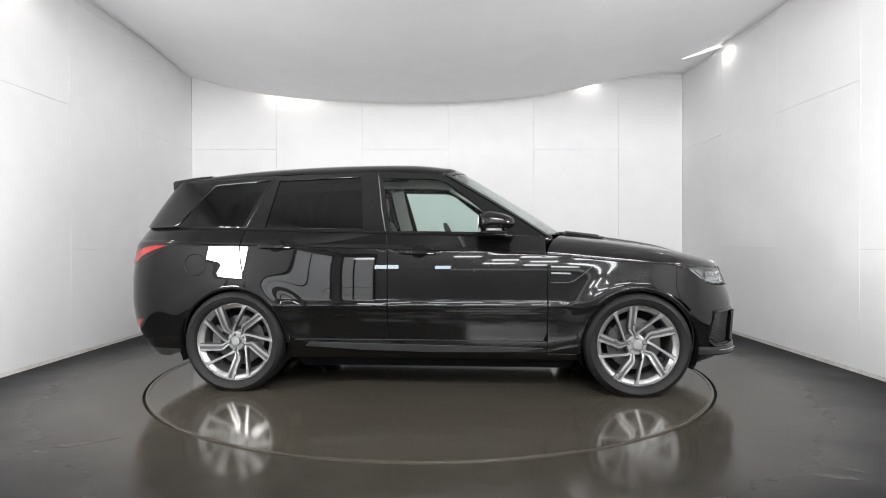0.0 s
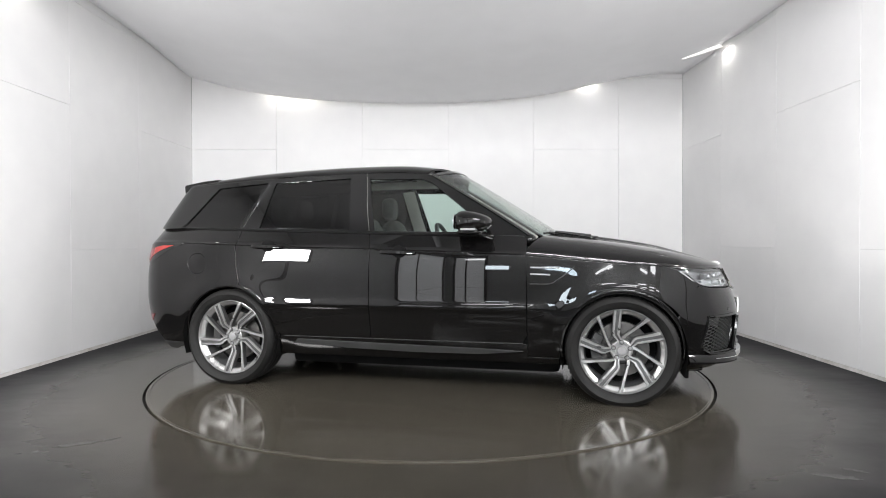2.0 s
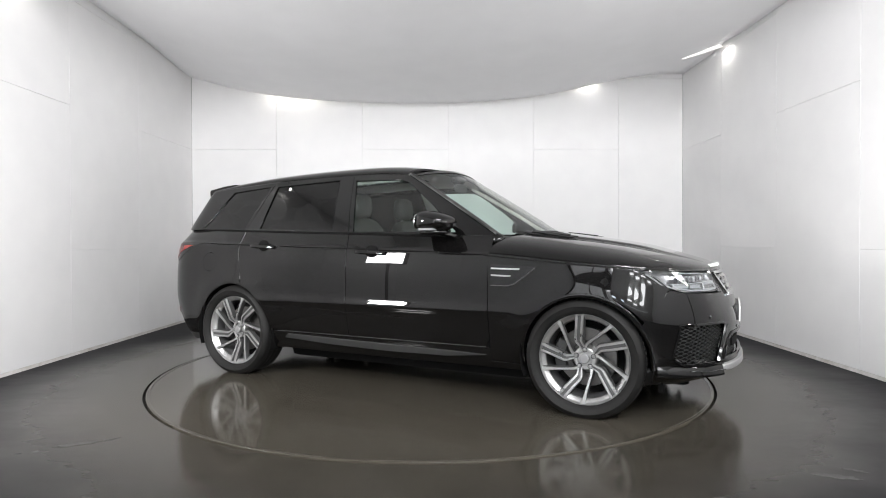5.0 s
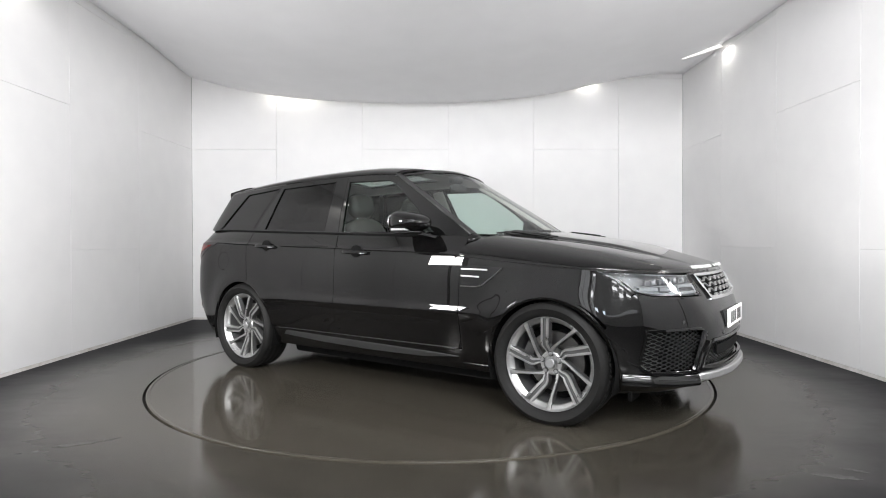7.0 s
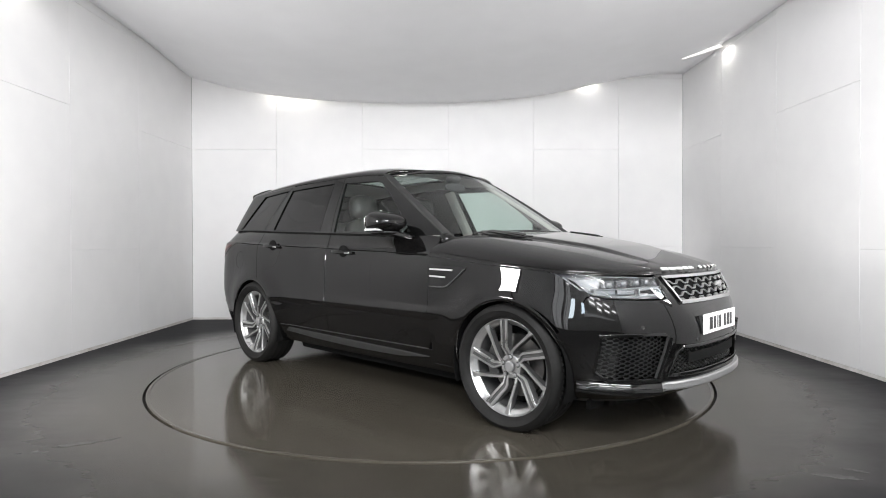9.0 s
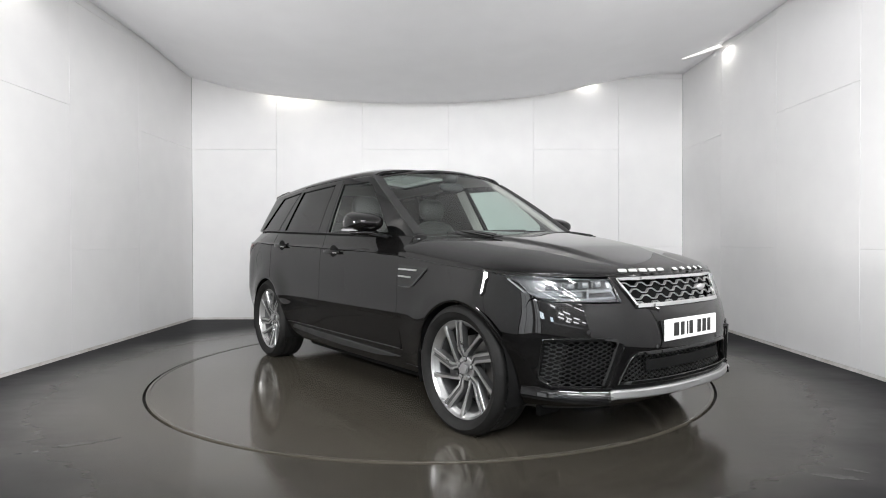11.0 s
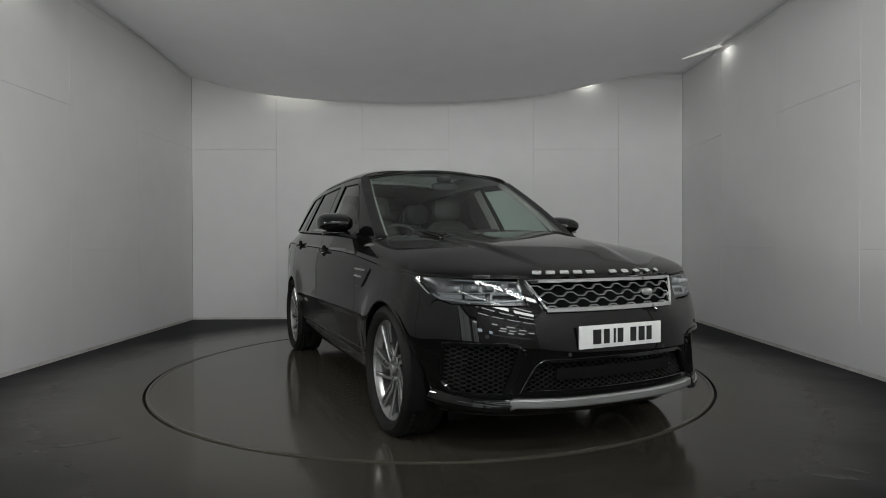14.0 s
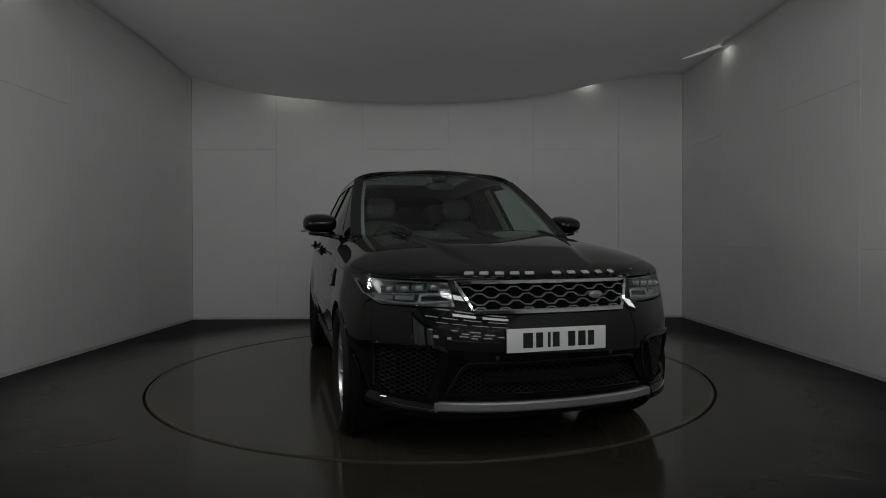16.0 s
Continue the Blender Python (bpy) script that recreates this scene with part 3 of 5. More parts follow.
def inside_poly(px, pz, poly):
    poly = np.asarray(poly, float)
    res = np.zeros(px.shape, bool)
    a, b = poly, np.roll(poly, -1, 0)
    for (x0, y0), (x1, y1) in zip(a, b):
        c = (y0 > pz) != (y1 > pz)
        if y1 != y0:
            res ^= c & (px < (x1 - x0) * (pz - y0) / (y1 - y0) + x0)
    return res


def dense(poly, step):
    out = []
    n = len(poly)
    for i in range(n):
        p, q = np.array(poly[i], float), np.array(poly[(i + 1) % n], float)
        k = max(1, int(math.ceil(np.linalg.norm(q - p) / step)))
        out += [tuple(p + (q - p) * j / k) for j in range(k)]
    return out


def near_edge(px, pz, ring, d):
    ring = np.asarray(ring)
    return (np.hypot(px[:, None] - ring[None, :, 0], pz[:, None] - ring[None, :, 1])).min(1) < d


def patch(name, outline, surf, mat, parent, holes=(), step=0.022, depth=0.014, off=0.0, label=""):
    """A trimmed piece of a smooth surface: outline and holes in the surface's own two coordinates, edges turned inwards by depth."""
    rings = [dense(outline, step)] + [dense(h, step) for h in holes]
    o = np.array(rings[0])
    gx, gz = np.meshgrid(np.arange(o[:, 0].min(), o[:, 0].max(), step), np.arange(o[:, 1].min(), o[:, 1].max(), step * 0.9))
    gx[1::2] += step / 2
    gx, gz = gx.ravel(), gz.ravel()
    ok = inside_poly(gx, gz, rings[0])
    for h in rings[1:]:
        ok &= ~inside_poly(gx, gz, h)
    gx, gz = gx[ok], gz[ok]
    if len(gx):
        ok = ~near_edge(gx, gz, np.concatenate([np.array(r) for r in rings]), step * 0.6)
        gx, gz = gx[ok], gz[ok]
    pts, edges = [], []
    for r in rings:
        b = len(pts)
        pts += [Vector(p) for p in r]
        edges += [(b + i, b + (i + 1) % len(r)) for i in range(len(r))]
    pts += [Vector((a, c)) for a, c in zip(gx, gz)]
    vs, es, fs, *_ = delaunay_2d_cdt(pts, edges, [], 0, 1e-6)
    V = np.array([(v.x, v.y) for v in vs])
    F = np.array([tuple(f) for f in fs if len(f) == 3])
    c = V[F].mean(1)
    ok = inside_poly(c[:, 0], c[:, 1], rings[0])
    for h in rings[1:]:
        ok &= ~inside_poly(c[:, 0], c[:, 1], h)
    F = F[ok]
    e = 0.004
    P = surf(V[:, 0], V[:, 1])
    du = surf(V[:, 0] + e, V[:, 1]) - surf(V[:, 0] - e, V[:, 1])
    dv = surf(V[:, 0], V[:, 1] + e) - surf(V[:, 0], V[:, 1] - e)
    N = np.cross(du, dv)
    N = np.nan_to_num(N) + np.array([1e-12, 0, 0])
    N /= np.linalg.norm(N, axis=1, keepdims=True)
    cen = np.stack([np.clip(P[:, 0], -1.2, 1.2), 0 * P[:, 1], 0 * P[:, 0] + 0.75], -1)
    N *= np.where((N * (P - cen)).sum(1) < 0, -1.0, 1.0)[:, None]
    P = P + N * off
    fn = np.cross(P[F[:, 1]] - P[F[:, 0]], P[F[:, 2]] - P[F[:, 0]])
    flip = (fn * N[F[:, 0]]).sum(1) < 0
    F[flip] = F[flip][:, ::-1]
    verts, norms, faces = P.tolist(), N.tolist(), F.tolist()
    if depth:
        cnt = {}
        for f in faces:
            for i in range(3):
                k = (f[i], f[(i + 1) % 3])
                cnt[k] = cnt.get(k, 0) + 1
        for (a, b) in [k for k in cnt if (k[1], k[0]) not in cnt]:
            t = P[b] - P[a]
            out = np.cross(t, N[a])
            out = out / max(np.linalg.norm(out), 1e-9)
            i = len(verts)
            verts += [P[a].tolist(), P[b].tolist(), (P[b] - N[b] * depth).tolist(), (P[a] - N[a] * depth).tolist()]
            na, nb = N[a] + 0.25 * out + 1e-9, N[b] + 0.25 * out + 1e-9
            norms += [(na / np.linalg.norm(na)).tolist(), (nb / np.linalg.norm(nb)).tolist(), out.tolist(), out.tolist()]
            faces.append([i + 1, i, i + 3, i + 2])
    ob = mesh_object(name, verts, faces, mat, parent, True)
    ob.data.normals_split_custom_set_from_vertices(norms)
    if label:
        ob["label"] = label
    return ob


def mirrored(surf):
    return lambda u, v: surf(u, v) * np.array([1, -1, 1])


UC = XS + TURNLEN


def fascia(w, z):
    """The nose from side to side: w negative on the right."""
    w = np.asarray(w, float)
    p = skin(UC - np.abs(w), z)
    return p * np.stack([np.ones_like(w), np.where(w > 0, -1.0, 1.0), np.ones_like(w)], -1)


def front_pt(y, z, off=0.0):
    w = half_width(2.0, z)
    x = XS + (soft(z, NOSE) - XS) * np.maximum(1 - (np.abs(y) / w) ** NF, 0) ** (1 / NF)
    return np.stack([x - off, np.asarray(y, float) + 0 * x, np.asarray(z, float) + 0 * x], -1)


def wy(y, z):
    return math.copysign(UC - u_at_y(y, z), y)


def sweep(pts, w, h, up=(0, 0, 1), closed=False, bevel=0.3):
    """A bar of eight-cornered section along points: w across, h along up."""
    bm = bmesh.new()
    pts = [Vector(p) for p in pts]
    n = len(pts)
    rings = []
    up = Vector(up)
    for i, p in enumerate(pts):
        a = pts[(i - 1) % n] if (closed or i) else pts[i]
        b = pts[(i + 1) % n] if (closed or i < n - 1) else pts[i]
        t = (b - a).normalized()
        s = t.cross(up).normalized()
        v = s.cross(t).normalized()
        k = 1 - bevel
        rings.append([bm.verts.new(p + s * (w / 2 * c) + v * (h / 2 * d)) for c, d in ((1, k), (k, 1), (-k, 1), (-1, k), (-1, -k), (-k, -1), (k, -1), (1, -k))])
    for i in range(n if closed else n - 1):
        r, q = rings[i], rings[(i + 1) % n]
        for j in range(8):
            bm.faces.new((r[j], r[(j + 1) % 8], q[(j + 1) % 8], q[j]))
    if not closed:
        bm.faces.new(rings[0])
        bm.faces.new(rings[-1][::-1])
    bmesh.ops.recalc_face_normals(bm, faces=bm.faces)
    return bm


def merge(bm, other):
    me = bpy.data.meshes.new("tmp")
    other.to_mesh(me)
    other.free()
    bm.from_mesh(me)
    bpy.data.meshes.remove(me)
    return bm


def blob(cx, cy, cz, ax, ay, az, n=3.0, seg=32, rings=16):
    """A rounded box (superellipsoid)."""
    bm = bmesh.new()
    bmesh.ops.create_uvsphere(bm, u_segments=seg, v_segments=rings, radius=1)
    for v in bm.verts:
        p = v.co
        r = (abs(p.x) ** n + abs(p.y) ** n + abs(p.z) ** n) ** (1 / n)
        v.co = Vector((cx + ax * p.x / r, cy + ay * p.y / r, cz + az * p.z / r))
    return bm


def lathe(profile, seg=72):
    """Turned about the y axis: pairs of (radius, y)."""
    bm = bmesh.new()
    rings = []
    for r, y in profile:
        rings.append([bm.verts.new((r * math.cos(2 * math.pi * i / seg), y, r * math.sin(2 * math.pi * i / seg))) for i in range(seg)])
    for a, b in zip(rings, rings[1:]):
        for i in range(seg):
            bm.faces.new((a[i], a[(i + 1) % seg], b[(i + 1) % seg], b[i]))
    return bm


# ---- wheel ----
def spoke_bm(pts, face, deep, groove):
    """A spoke in the wheel's plane; pts as (radius, degrees, width) from hub to rim; face: y of the front at hub and rim; a groove may run along its face."""
    bm = bmesh.new()
    P = [Vector((r * math.cos(radians(a)), 0, r * math.sin(radians(a)))) for r, a, w in pts]
    n = len(P)
    if groove:
        sect = ((-1.12, deep), (-1.0, 0.006), (-0.86, 0.0), (-0.36, 0.0), (-0.26, 0.006), (0.26, 0.006), (0.36, 0.0), (0.86, 0.0), (1.0, 0.006), (1.12, deep))
    else:
        sect = ((-1.15, deep), (-1.0, 0.008), (-0.75, 0.0), (0.75, 0.0), (1.0, 0.008), (1.15, deep))
    rows = []
    for i, p in enumerate(P):
        t = (P[min(i + 1, n - 1)] - P[max(i - 1, 0)]).normalized()
        s = Vector((-t.z, 0, t.x))
        f = face[0] + (face[1] - face[0]) * min(1.0, max(0.0, (pts[i][0] - 0.07) / 0.19)) ** 0.8
        rows.append([bm.verts.new(p + s * c * pts[i][2] / 2 + Vector((0, f + d, 0))) for c, d in sect])
    m = len(sect)
    for a, b in zip(rows, rows[1:]):
        for k in range(m - 1):
            q = bm.faces.new((a[k], a[k + 1], b[k + 1], b[k]))
            q.material_index = 1 if k in (0, m - 2) or (groove and k in (3, 4, 5)) else 0
        bm.faces.new((a[m - 1], a[0], b[0], b[m - 1])).material_index = 1
    bm.faces.new(rows[0])
    bm.faces.new(rows[-1][::-1])
    bmesh.ops.recalc_face_normals(bm, faces=bm.faces)
    return bm


def make_wheel(phase):
    """A wheel about its own centre, its face towards -y (y = -0.07 at the spokes)."""
    R = RTYRE
    rim = part("wheel", lathe([(0.262, 0.13), (0.268, 0.12), (0.252, 0.10), (0.245, 0.0), (0.250, -0.055), (0.266, -0.072), (0.283, -0.080), (0.288, -0.086), (0.288, -0.092), (0.283, -0.094), (0.279, -0.088), (0.272, -0.078)]), SILVER, None, "silver alloy rim")
    # tyre with three grooves
    prof = [(0.283, -0.090), (0.292, -0.108), (0.312, -0.122), (0.330, -0.125), (0.334, -0.128), (0.338, -0.125), (0.352, -0.118), (0.364, -0.106)]
    for y in (-0.075, -0.02, 0.035, 0.085):
        prof += [(R - 0.002, y - 0.018), (R, y), (R - 0.001, y + 0.016), (R - 0.010, y + 0.018), (R - 0.010, y + 0.024)]
    prof += [(R - 0.008, 0.115), (0.345, 0.125), (0.31, 0.128), (0.283, 0.118), (0.27, 0.11)]
    part("tyre", lathe(prof, 96), RUBBER, rim, "black low-profile tyre")
    # shoulder tread blocks
    bm = bmesh.new()
    for i in range(72):
        a = 2 * math.pi * i / 72
        b = box_bm(0.350, 0.3695, -0.113, -0.095, -0.011, 0.011, 0.004, 1)
        bmesh.ops.rotate(b, verts=b.verts, cent=(0, 0, 0), matrix=Matrix.Rotation(0.1, 3, "Z"))
        bmesh.ops.rotate(b, verts=b.verts, cent=(0, 0, 0), matrix=Matrix.Rotation(a, 3, "Y"))
        merge(bm, b)
    part("tread_blocks", bm, RUBBER, rim)
    part("barrel", lathe([(0.244, 0.12), (0.240, -0.02), (0.246, -0.05)]), BARREL, rim)
    for k in range(5):
        f = phase + 72 * k
        wide = [(0.060, f + 9, 0.026), (0.088, f + 15, 0.036), (0.112, f + 19.0, 0.047), (0.126, f + 18.0, 0.053), (0.19, f + 10.0, 0.054), (0.255, f + 6.4, 0.056), (0.286, f + 5.4, 0.064)]
        thin = [(0.064, f + 3, 0.024), (0.086, f - 5, 0.021), (0.105, f - 13, 0.018), (0.130, f - 21, 0.017), (0.180, f - 30, 0.018), (0.255, f - 36.3, 0.024), (0.286, f - 37.6, 0.046)]
        for pts, groove in ((wide, True), (thin, False)):
            sp = part("spoke", spoke_bm(pts, (-0.056, -0.086), 0.045, groove), SILVER, rim)
            sp.data.materials.append(SPOKESIDE)
    part("hub", lathe([(0.0, -0.050), (0.044, -0.050), (0.048, -0.055), (0.064, -0.055), (0.071, -0.050), (0.075, -0.03), (0.078, 0.03)], 40), SILVER, rim)
    part("hub_cap", lathe([(0.0, -0.078), (0.026, -0.077), (0.031, -0.073), (0.032, -0.06)], 32), SATIN, rim, "pale round centre cap")
    for k in range(5):
        a = radians(phase + 72 * k)
        b = lathe([(0.0, -0.070), (0.009, -0.070), (0.0115, -0.066), (0.012, -0.05)], 12)
        bmesh.ops.translate(b, verts=b.verts, vec=(0.057 * math.cos(a), 0, 0.057 * math.sin(a)))
        part("wheel_bolt", b, SATIN, rim)
        b = lathe([(0.0125, -0.0575), (0.0165, -0.0578), (0.0165, -0.055)], 14)
        bmesh.ops.translate(b, verts=b.verts, vec=(0.057 * math.cos(a), 0, 0.057 * math.sin(a)))
        part("bolt_recess", b, GUNMETAL, rim)
    part("brake_disc", lathe([(0.05, 0.035), (0.10, 0.030), (0.105, 0.02), (0.185, 0.02), (0.187, 0.025), (0.187, 0.05)], 48), STEEL, rim)
    cal = bmesh.new()
    for i in range(9):
        a = radians(150 + 7 * i)
        b = box_bm(0.135, 0.205, -0.015, 0.06, -0.016, 0.016, 0.004, 1)
        bmesh.ops.rotate(b, verts=b.verts, cent=(0, 0, 0), matrix=Matrix.Rotation(-a, 3, "Y"))
        merge(cal, b)
    part("brake_caliper", cal, GUNMETAL, rim)
    part("brake_backing", lathe([(0.0, 0.07), (0.235, 0.07)], 40), MATT, rim)
    return rim


# ---- car ----
car = new("suv")
tagged(car, "glossy black luxury SUV with silver alloy wheels on the turntable", "car")


def arch_pts(cx, a0, a1, r=RARCH, n=24):
    return [(cx + r * math.cos(radians(a0 + (a1 - a0) * i / n)), HUBZ + r * math.sin(radians(a0 + (a1 - a0) * i / n))) for i in range(n + 1)]


def line_x(x0, x1, fn, n=12):
    return [(x0 + (x1 - x0) * i / n, float(fn(x0 + (x1 - x0) * i / n))) for i in range(n + 1)]


def upoly(pts):
    return [(float(u_at_x(x, z)), z) for x, z in pts]


HEADLAMP = [(1.715, 0.938), (1.80, 0.918), (1.88, 0.885), (1.925, 0.845), (1.965, 0.812), (2.03, 0.794)]
hl_u = upoly(HEADLAMP) + [(float(u_at_y(0.475, 0.786)), 0.786), (float(u_at_y(0.50, 0.90)), 0.902), (float(u_at_x(2.03, 0.912)), 0.914), (float(u_at_x(1.9, 0.92)), 0.922)]
g = 0.0035


def body_side(s):
    S = skin if s < 0 else mirrored(skin)
    G = flank if s < 0 else mirrored(flank)
    bl = lambda x: float(belt(x)) - 0.004
    # rear quarter round to the tailgate
    q = [(UR, 0.30), (-1.89, 0.30)] + arch_pts(-WB, 188, 78, n=26) + [(-1.372, 0.80), (-1.41, 0.95), (-1.427, 1.09), (-1.404, bl(-1.40))]
    q += line_x(-1.42, -1.95, bl, 8) + [(UR, bl(-1.95))]
    cap = [(-1.76 + 0.088 * math.cos(radians(a)), 0.935 + 0.082 * math.sin(radians(a))) for a in range(0, 360, 12)]
    patch("rear_quarter_panel", q, S, PAINT, car, holes=[cap])
    cap2 = [(-1.76 + 0.084 * math.cos(radians(a)), 0.935 + 0.078 * math.sin(radians(a))) for a in range(0, 360, 12)]
    patch("fuel_flap", cap2, S, PAINT, car, off=-0.001)
    # doors
    d = [(-1.395, bl(-1.395)), (-1.418, 1.09), (-1.401, 0.95), (-1.364, 0.80)] + arch_pts(-WB, 76, 12, RARCH + 0.006, 14) + [(-1.03, 0.40), (-0.319, 0.395), (-0.319, 1.0), (-0.336, bl(-0.336))]
    patch("rear_door", d + line_x(-0.36, -1.37, bl, 10), S, PAINT, car)
    d = [(-0.311, 0.395), (0.80, 0.392), (0.826, 0.45), (0.826, 0.75), (0.824, 0.98), (0.823, 1.02), (0.823, bl(0.823))]
    patch("front_door", d + line_x(0.79, -0.30, bl, 10) + [(-0.328, bl(-0.328)), (-0.311, 1.0)], S, PAINT, car)
    # wing
    fz = lambda x: float(crease(x)) - 0.006
    d = [(0.834, 0.30), (1.045, 0.30)] + arch_pts(WB, 190, 34, n=36) + upoly([(1.94, 0.800)]) + [(a - 0.006, b + 0.0) for a, b in hl_u[4::-1]] + line_x(1.70, 0.824, fz, 16) + [(0.834, 0.75)]
    patch("front_wing", d, S, PAINT, car)
    # sill with a lower skirt
    patch("sill", [(-1.06, 0.25), (1.045, 0.25), (1.045, 0.29), (0.83, 0.293), (0.83, 0.385), (-1.03, 0.388), (-1.055, 0.33)], S, PAINT, car)
    patch("sill_step", [(-0.93, 0.342), (-0.5, 0.318), (0.0, 0.306), (0.5, 0.31), (0.80, 0.338), (0.5, 0.347), (-0.4, 0.362), (-0.9, 0.372)], S, PLASTIC, car, off=0.012)
    part("sill_strip", sweep([tuple(S(x, 0.392 + 0.0 * x, ) + np.array([0, s * 0.002, 0])) for x in np.linspace(-1.0, 0.80, 20)], 0.006, 0.004), GUNMETAL, car)
    # arch lips
    for cx, a0, a1 in ((-WB, 186, 0), (WB, 188, -6)):
        pts = [tuple(S(u_at_x(x, max(z, 0.2)), max(z, 0.2)) + np.array([0, s * -0.006, 0])) for x, z in arch_pts(cx, a0, a1, RARCH - 0.002, 36)]
        part("wheel_arch_lip", sweep(pts, 0.030, 0.012, (0, 1, 0)), PAINT, car)
        # liner
        bm = bmesh.new()
        rows = []
        for x, z in arch_pts(cx, 200, -20, RARCH + 0.004, 30):
            rows.append([bm.verts.new((x, s * y, max(z, 0.18))) for y in (0.95, 0.80, 0.55)] + [bm.verts.new((cx, s * 0.55, HUBZ))])
        for a, b in zip(rows, rows[1:]):
            for j in range(3):
                bm.faces.new((a[j], a[j + 1], b[j + 1], b[j]))
        part("wheel_arch_liner", bm, MATT, car)
    # window surrounds, each with its pane
    bt = lambda x: float(belt(x)) + 0.0
    rl = lambda x: float(soft(x, RAIL))
    panes = (
        ("quarter_window", [(-1.965, 1.226), (-1.72, 1.55), (-1.27, 1.583), (-1.43, 1.214)],
         [(XE - 0.78, bt(-1.95)), (XE, bt(-1.95))] + line_x(-1.9, -1.408, bt, 8) + [(-1.238, rl(-1.238))] + line_x(-1.3, -1.95, rl, 8) + [(XE - 0.78, 1.56)], TINT),
        ("rear_door_window", [(-1.20, 1.578), (-0.56, 1.603), (-0.50, 1.196), (-1.255, 1.212)],
         line_x(-1.40, -0.342, bt, 8) + [(-0.385, 1.35), (-0.435, rl(-0.435))] + line_x(-0.5, -1.23, rl, 8), TINT),
        ("front_door_window", [(-0.300, 1.180), (-0.398, 1.592), (0.02, 1.582), (0.10, 1.552), (0.335, 1.370), (0.548, 1.169)],
         line_x(-0.334, 0.822, bt, 8) + [tuple(screen(1.0, b)[[0, 2]]) for b in np.linspace(0, 0.98, 9)] + line_x(0.02, -0.427, rl, 5) + [(-0.377, 1.35)], CLEAR),
    )
    for nm, hole, out, mat in panes:
        fr = patch(nm, out, G, GLOSS, car, holes=[hole], depth=0.02, step=0.03)
        c = np.mean(hole, 0)
        big = [tuple(c + (np.array(p) - c) * 1.03) for p in hole]
        p = patch("pane", big, G, mat, fr, off=-0.008, depth=0)
        if mat is CLEAR:
            p.visible_shadow = False
        p["label"] = "clear side glass" if mat is CLEAR else "dark privacy glass"
        part("seal", sweep([tuple(G(x, z) + np.array([0, -s * 0.000, 0])) for x, z in dense(hole, 0.05)], 0.005, 0.004, (0, 1, 0), True), GLOSS, fr)
    for pts in (((-0.335, 1.15), (-0.379, 1.36), (-0.431, 1.62)), ((-1.40, 1.20), (-1.32, 1.40), (-1.235, 1.59))):
        part("pillar_backing", sweep([tuple(G(x, z) + np.array([0, -s * 0.022, 0])) for x, z in pts], 0.05, 0.008, (0, 1, 0)), MATT, car)
    # waist strip under the panes
    part("waist_trim", sweep([tuple(S(x, bl(x) - 0.003) + np.array([0, s * 0.004, 0])) for x in np.linspace(-1.95, 0.60, 30)], 0.010, 0.014), MATT, car)
    # crease bead along the flank
    part("shoulder_line", sweep([tuple(S(x, float(crease(x)) + 0.002) + np.array([0, s * -0.003, 0])) for x in np.linspace(-1.9, 0.80, 60)], 0.010, 0.006), MATT, car)
    # handles
    for x0, x1, z in ((-1.27, -1.02, 1.068), (-0.225, 0.03, 1.026)):
        xm = (x0 + x1) / 2 + 0.01
        y = float(half_width(xm, z - 0.01))
        part("handle_cup", blob(xm, s * (y + 0.000), z + 0.006, 0.056, 0.016, 0.046, 2.2, 24, 12), MATT, car)
        h = part("door_handle", sweep([(x0 + (x1 - x0) * k, s * (y + 0.008 + 0.028 * math.sin(math.pi * k) ** 0.4), z + 0.004 - 0.006 * k) for k in np.linspace(0, 1, 13)], 0.018, 0.024, (0, 0, 1)), PAINT, car, "black pull handle")
        part("handle_edge", sweep([(x0 + (x1 - x0) * k, s * (y + 0.019 + 0.028 * math.sin(math.pi * k) ** 0.4), z - 0.002 - 0.006 * k) for k in np.linspace(0.80, 0.97, 4)], 0.003, 0.006), CHROME, h)
    # side vent
    vp = [(0.846, 0.955), (1.16, 0.938), (1.12, 0.90), (1.01, 0.822), (0.98, 0.812), (0.852, 0.812)]
    v = patch("side_vent", vp, S, GLOSS, car, off=0.003, depth=0.01, label="gloss black wing vent with silver blades")
    for z0, z1, xe in ((0.925, 0.922, 1.05), (0.880, 0.874, 0.99)):
        part("vent_blade", sweep([tuple(S(x, z0 + (z1 - z0) * (x - 0.85) / 0.2) + np.array([0, s * 0.006, 0])) for x in np.linspace(0.855, xe, 6)], 0.012, 0.011), SILVER, v)
    part("vent_rim", sweep([tuple(S(x, z) + np.array([0, s * 0.005, 0])) for x, z in ((0.852, 0.812), (0.97, 0.812), (1.01, 0.822), (1.10, 0.888), (1.150, 0.930))], 0.010, 0.006), GUNMETAL, v)
    # lamps
    hp = np.array(hl_u)
    c = hp.mean(0)
    lamp = patch("headlight", hl_u, S, LAMPDARK, car, off=-0.055, depth=-0.053, step=0.03, label="clear headlight with dark housing")
    lens = patch("lens", [tuple(c + (p - c) * 0.985) for p in hp], S, LENS, lamp, off=-0.001, depth=0, step=0.03)
    lens.visible_shadow = False
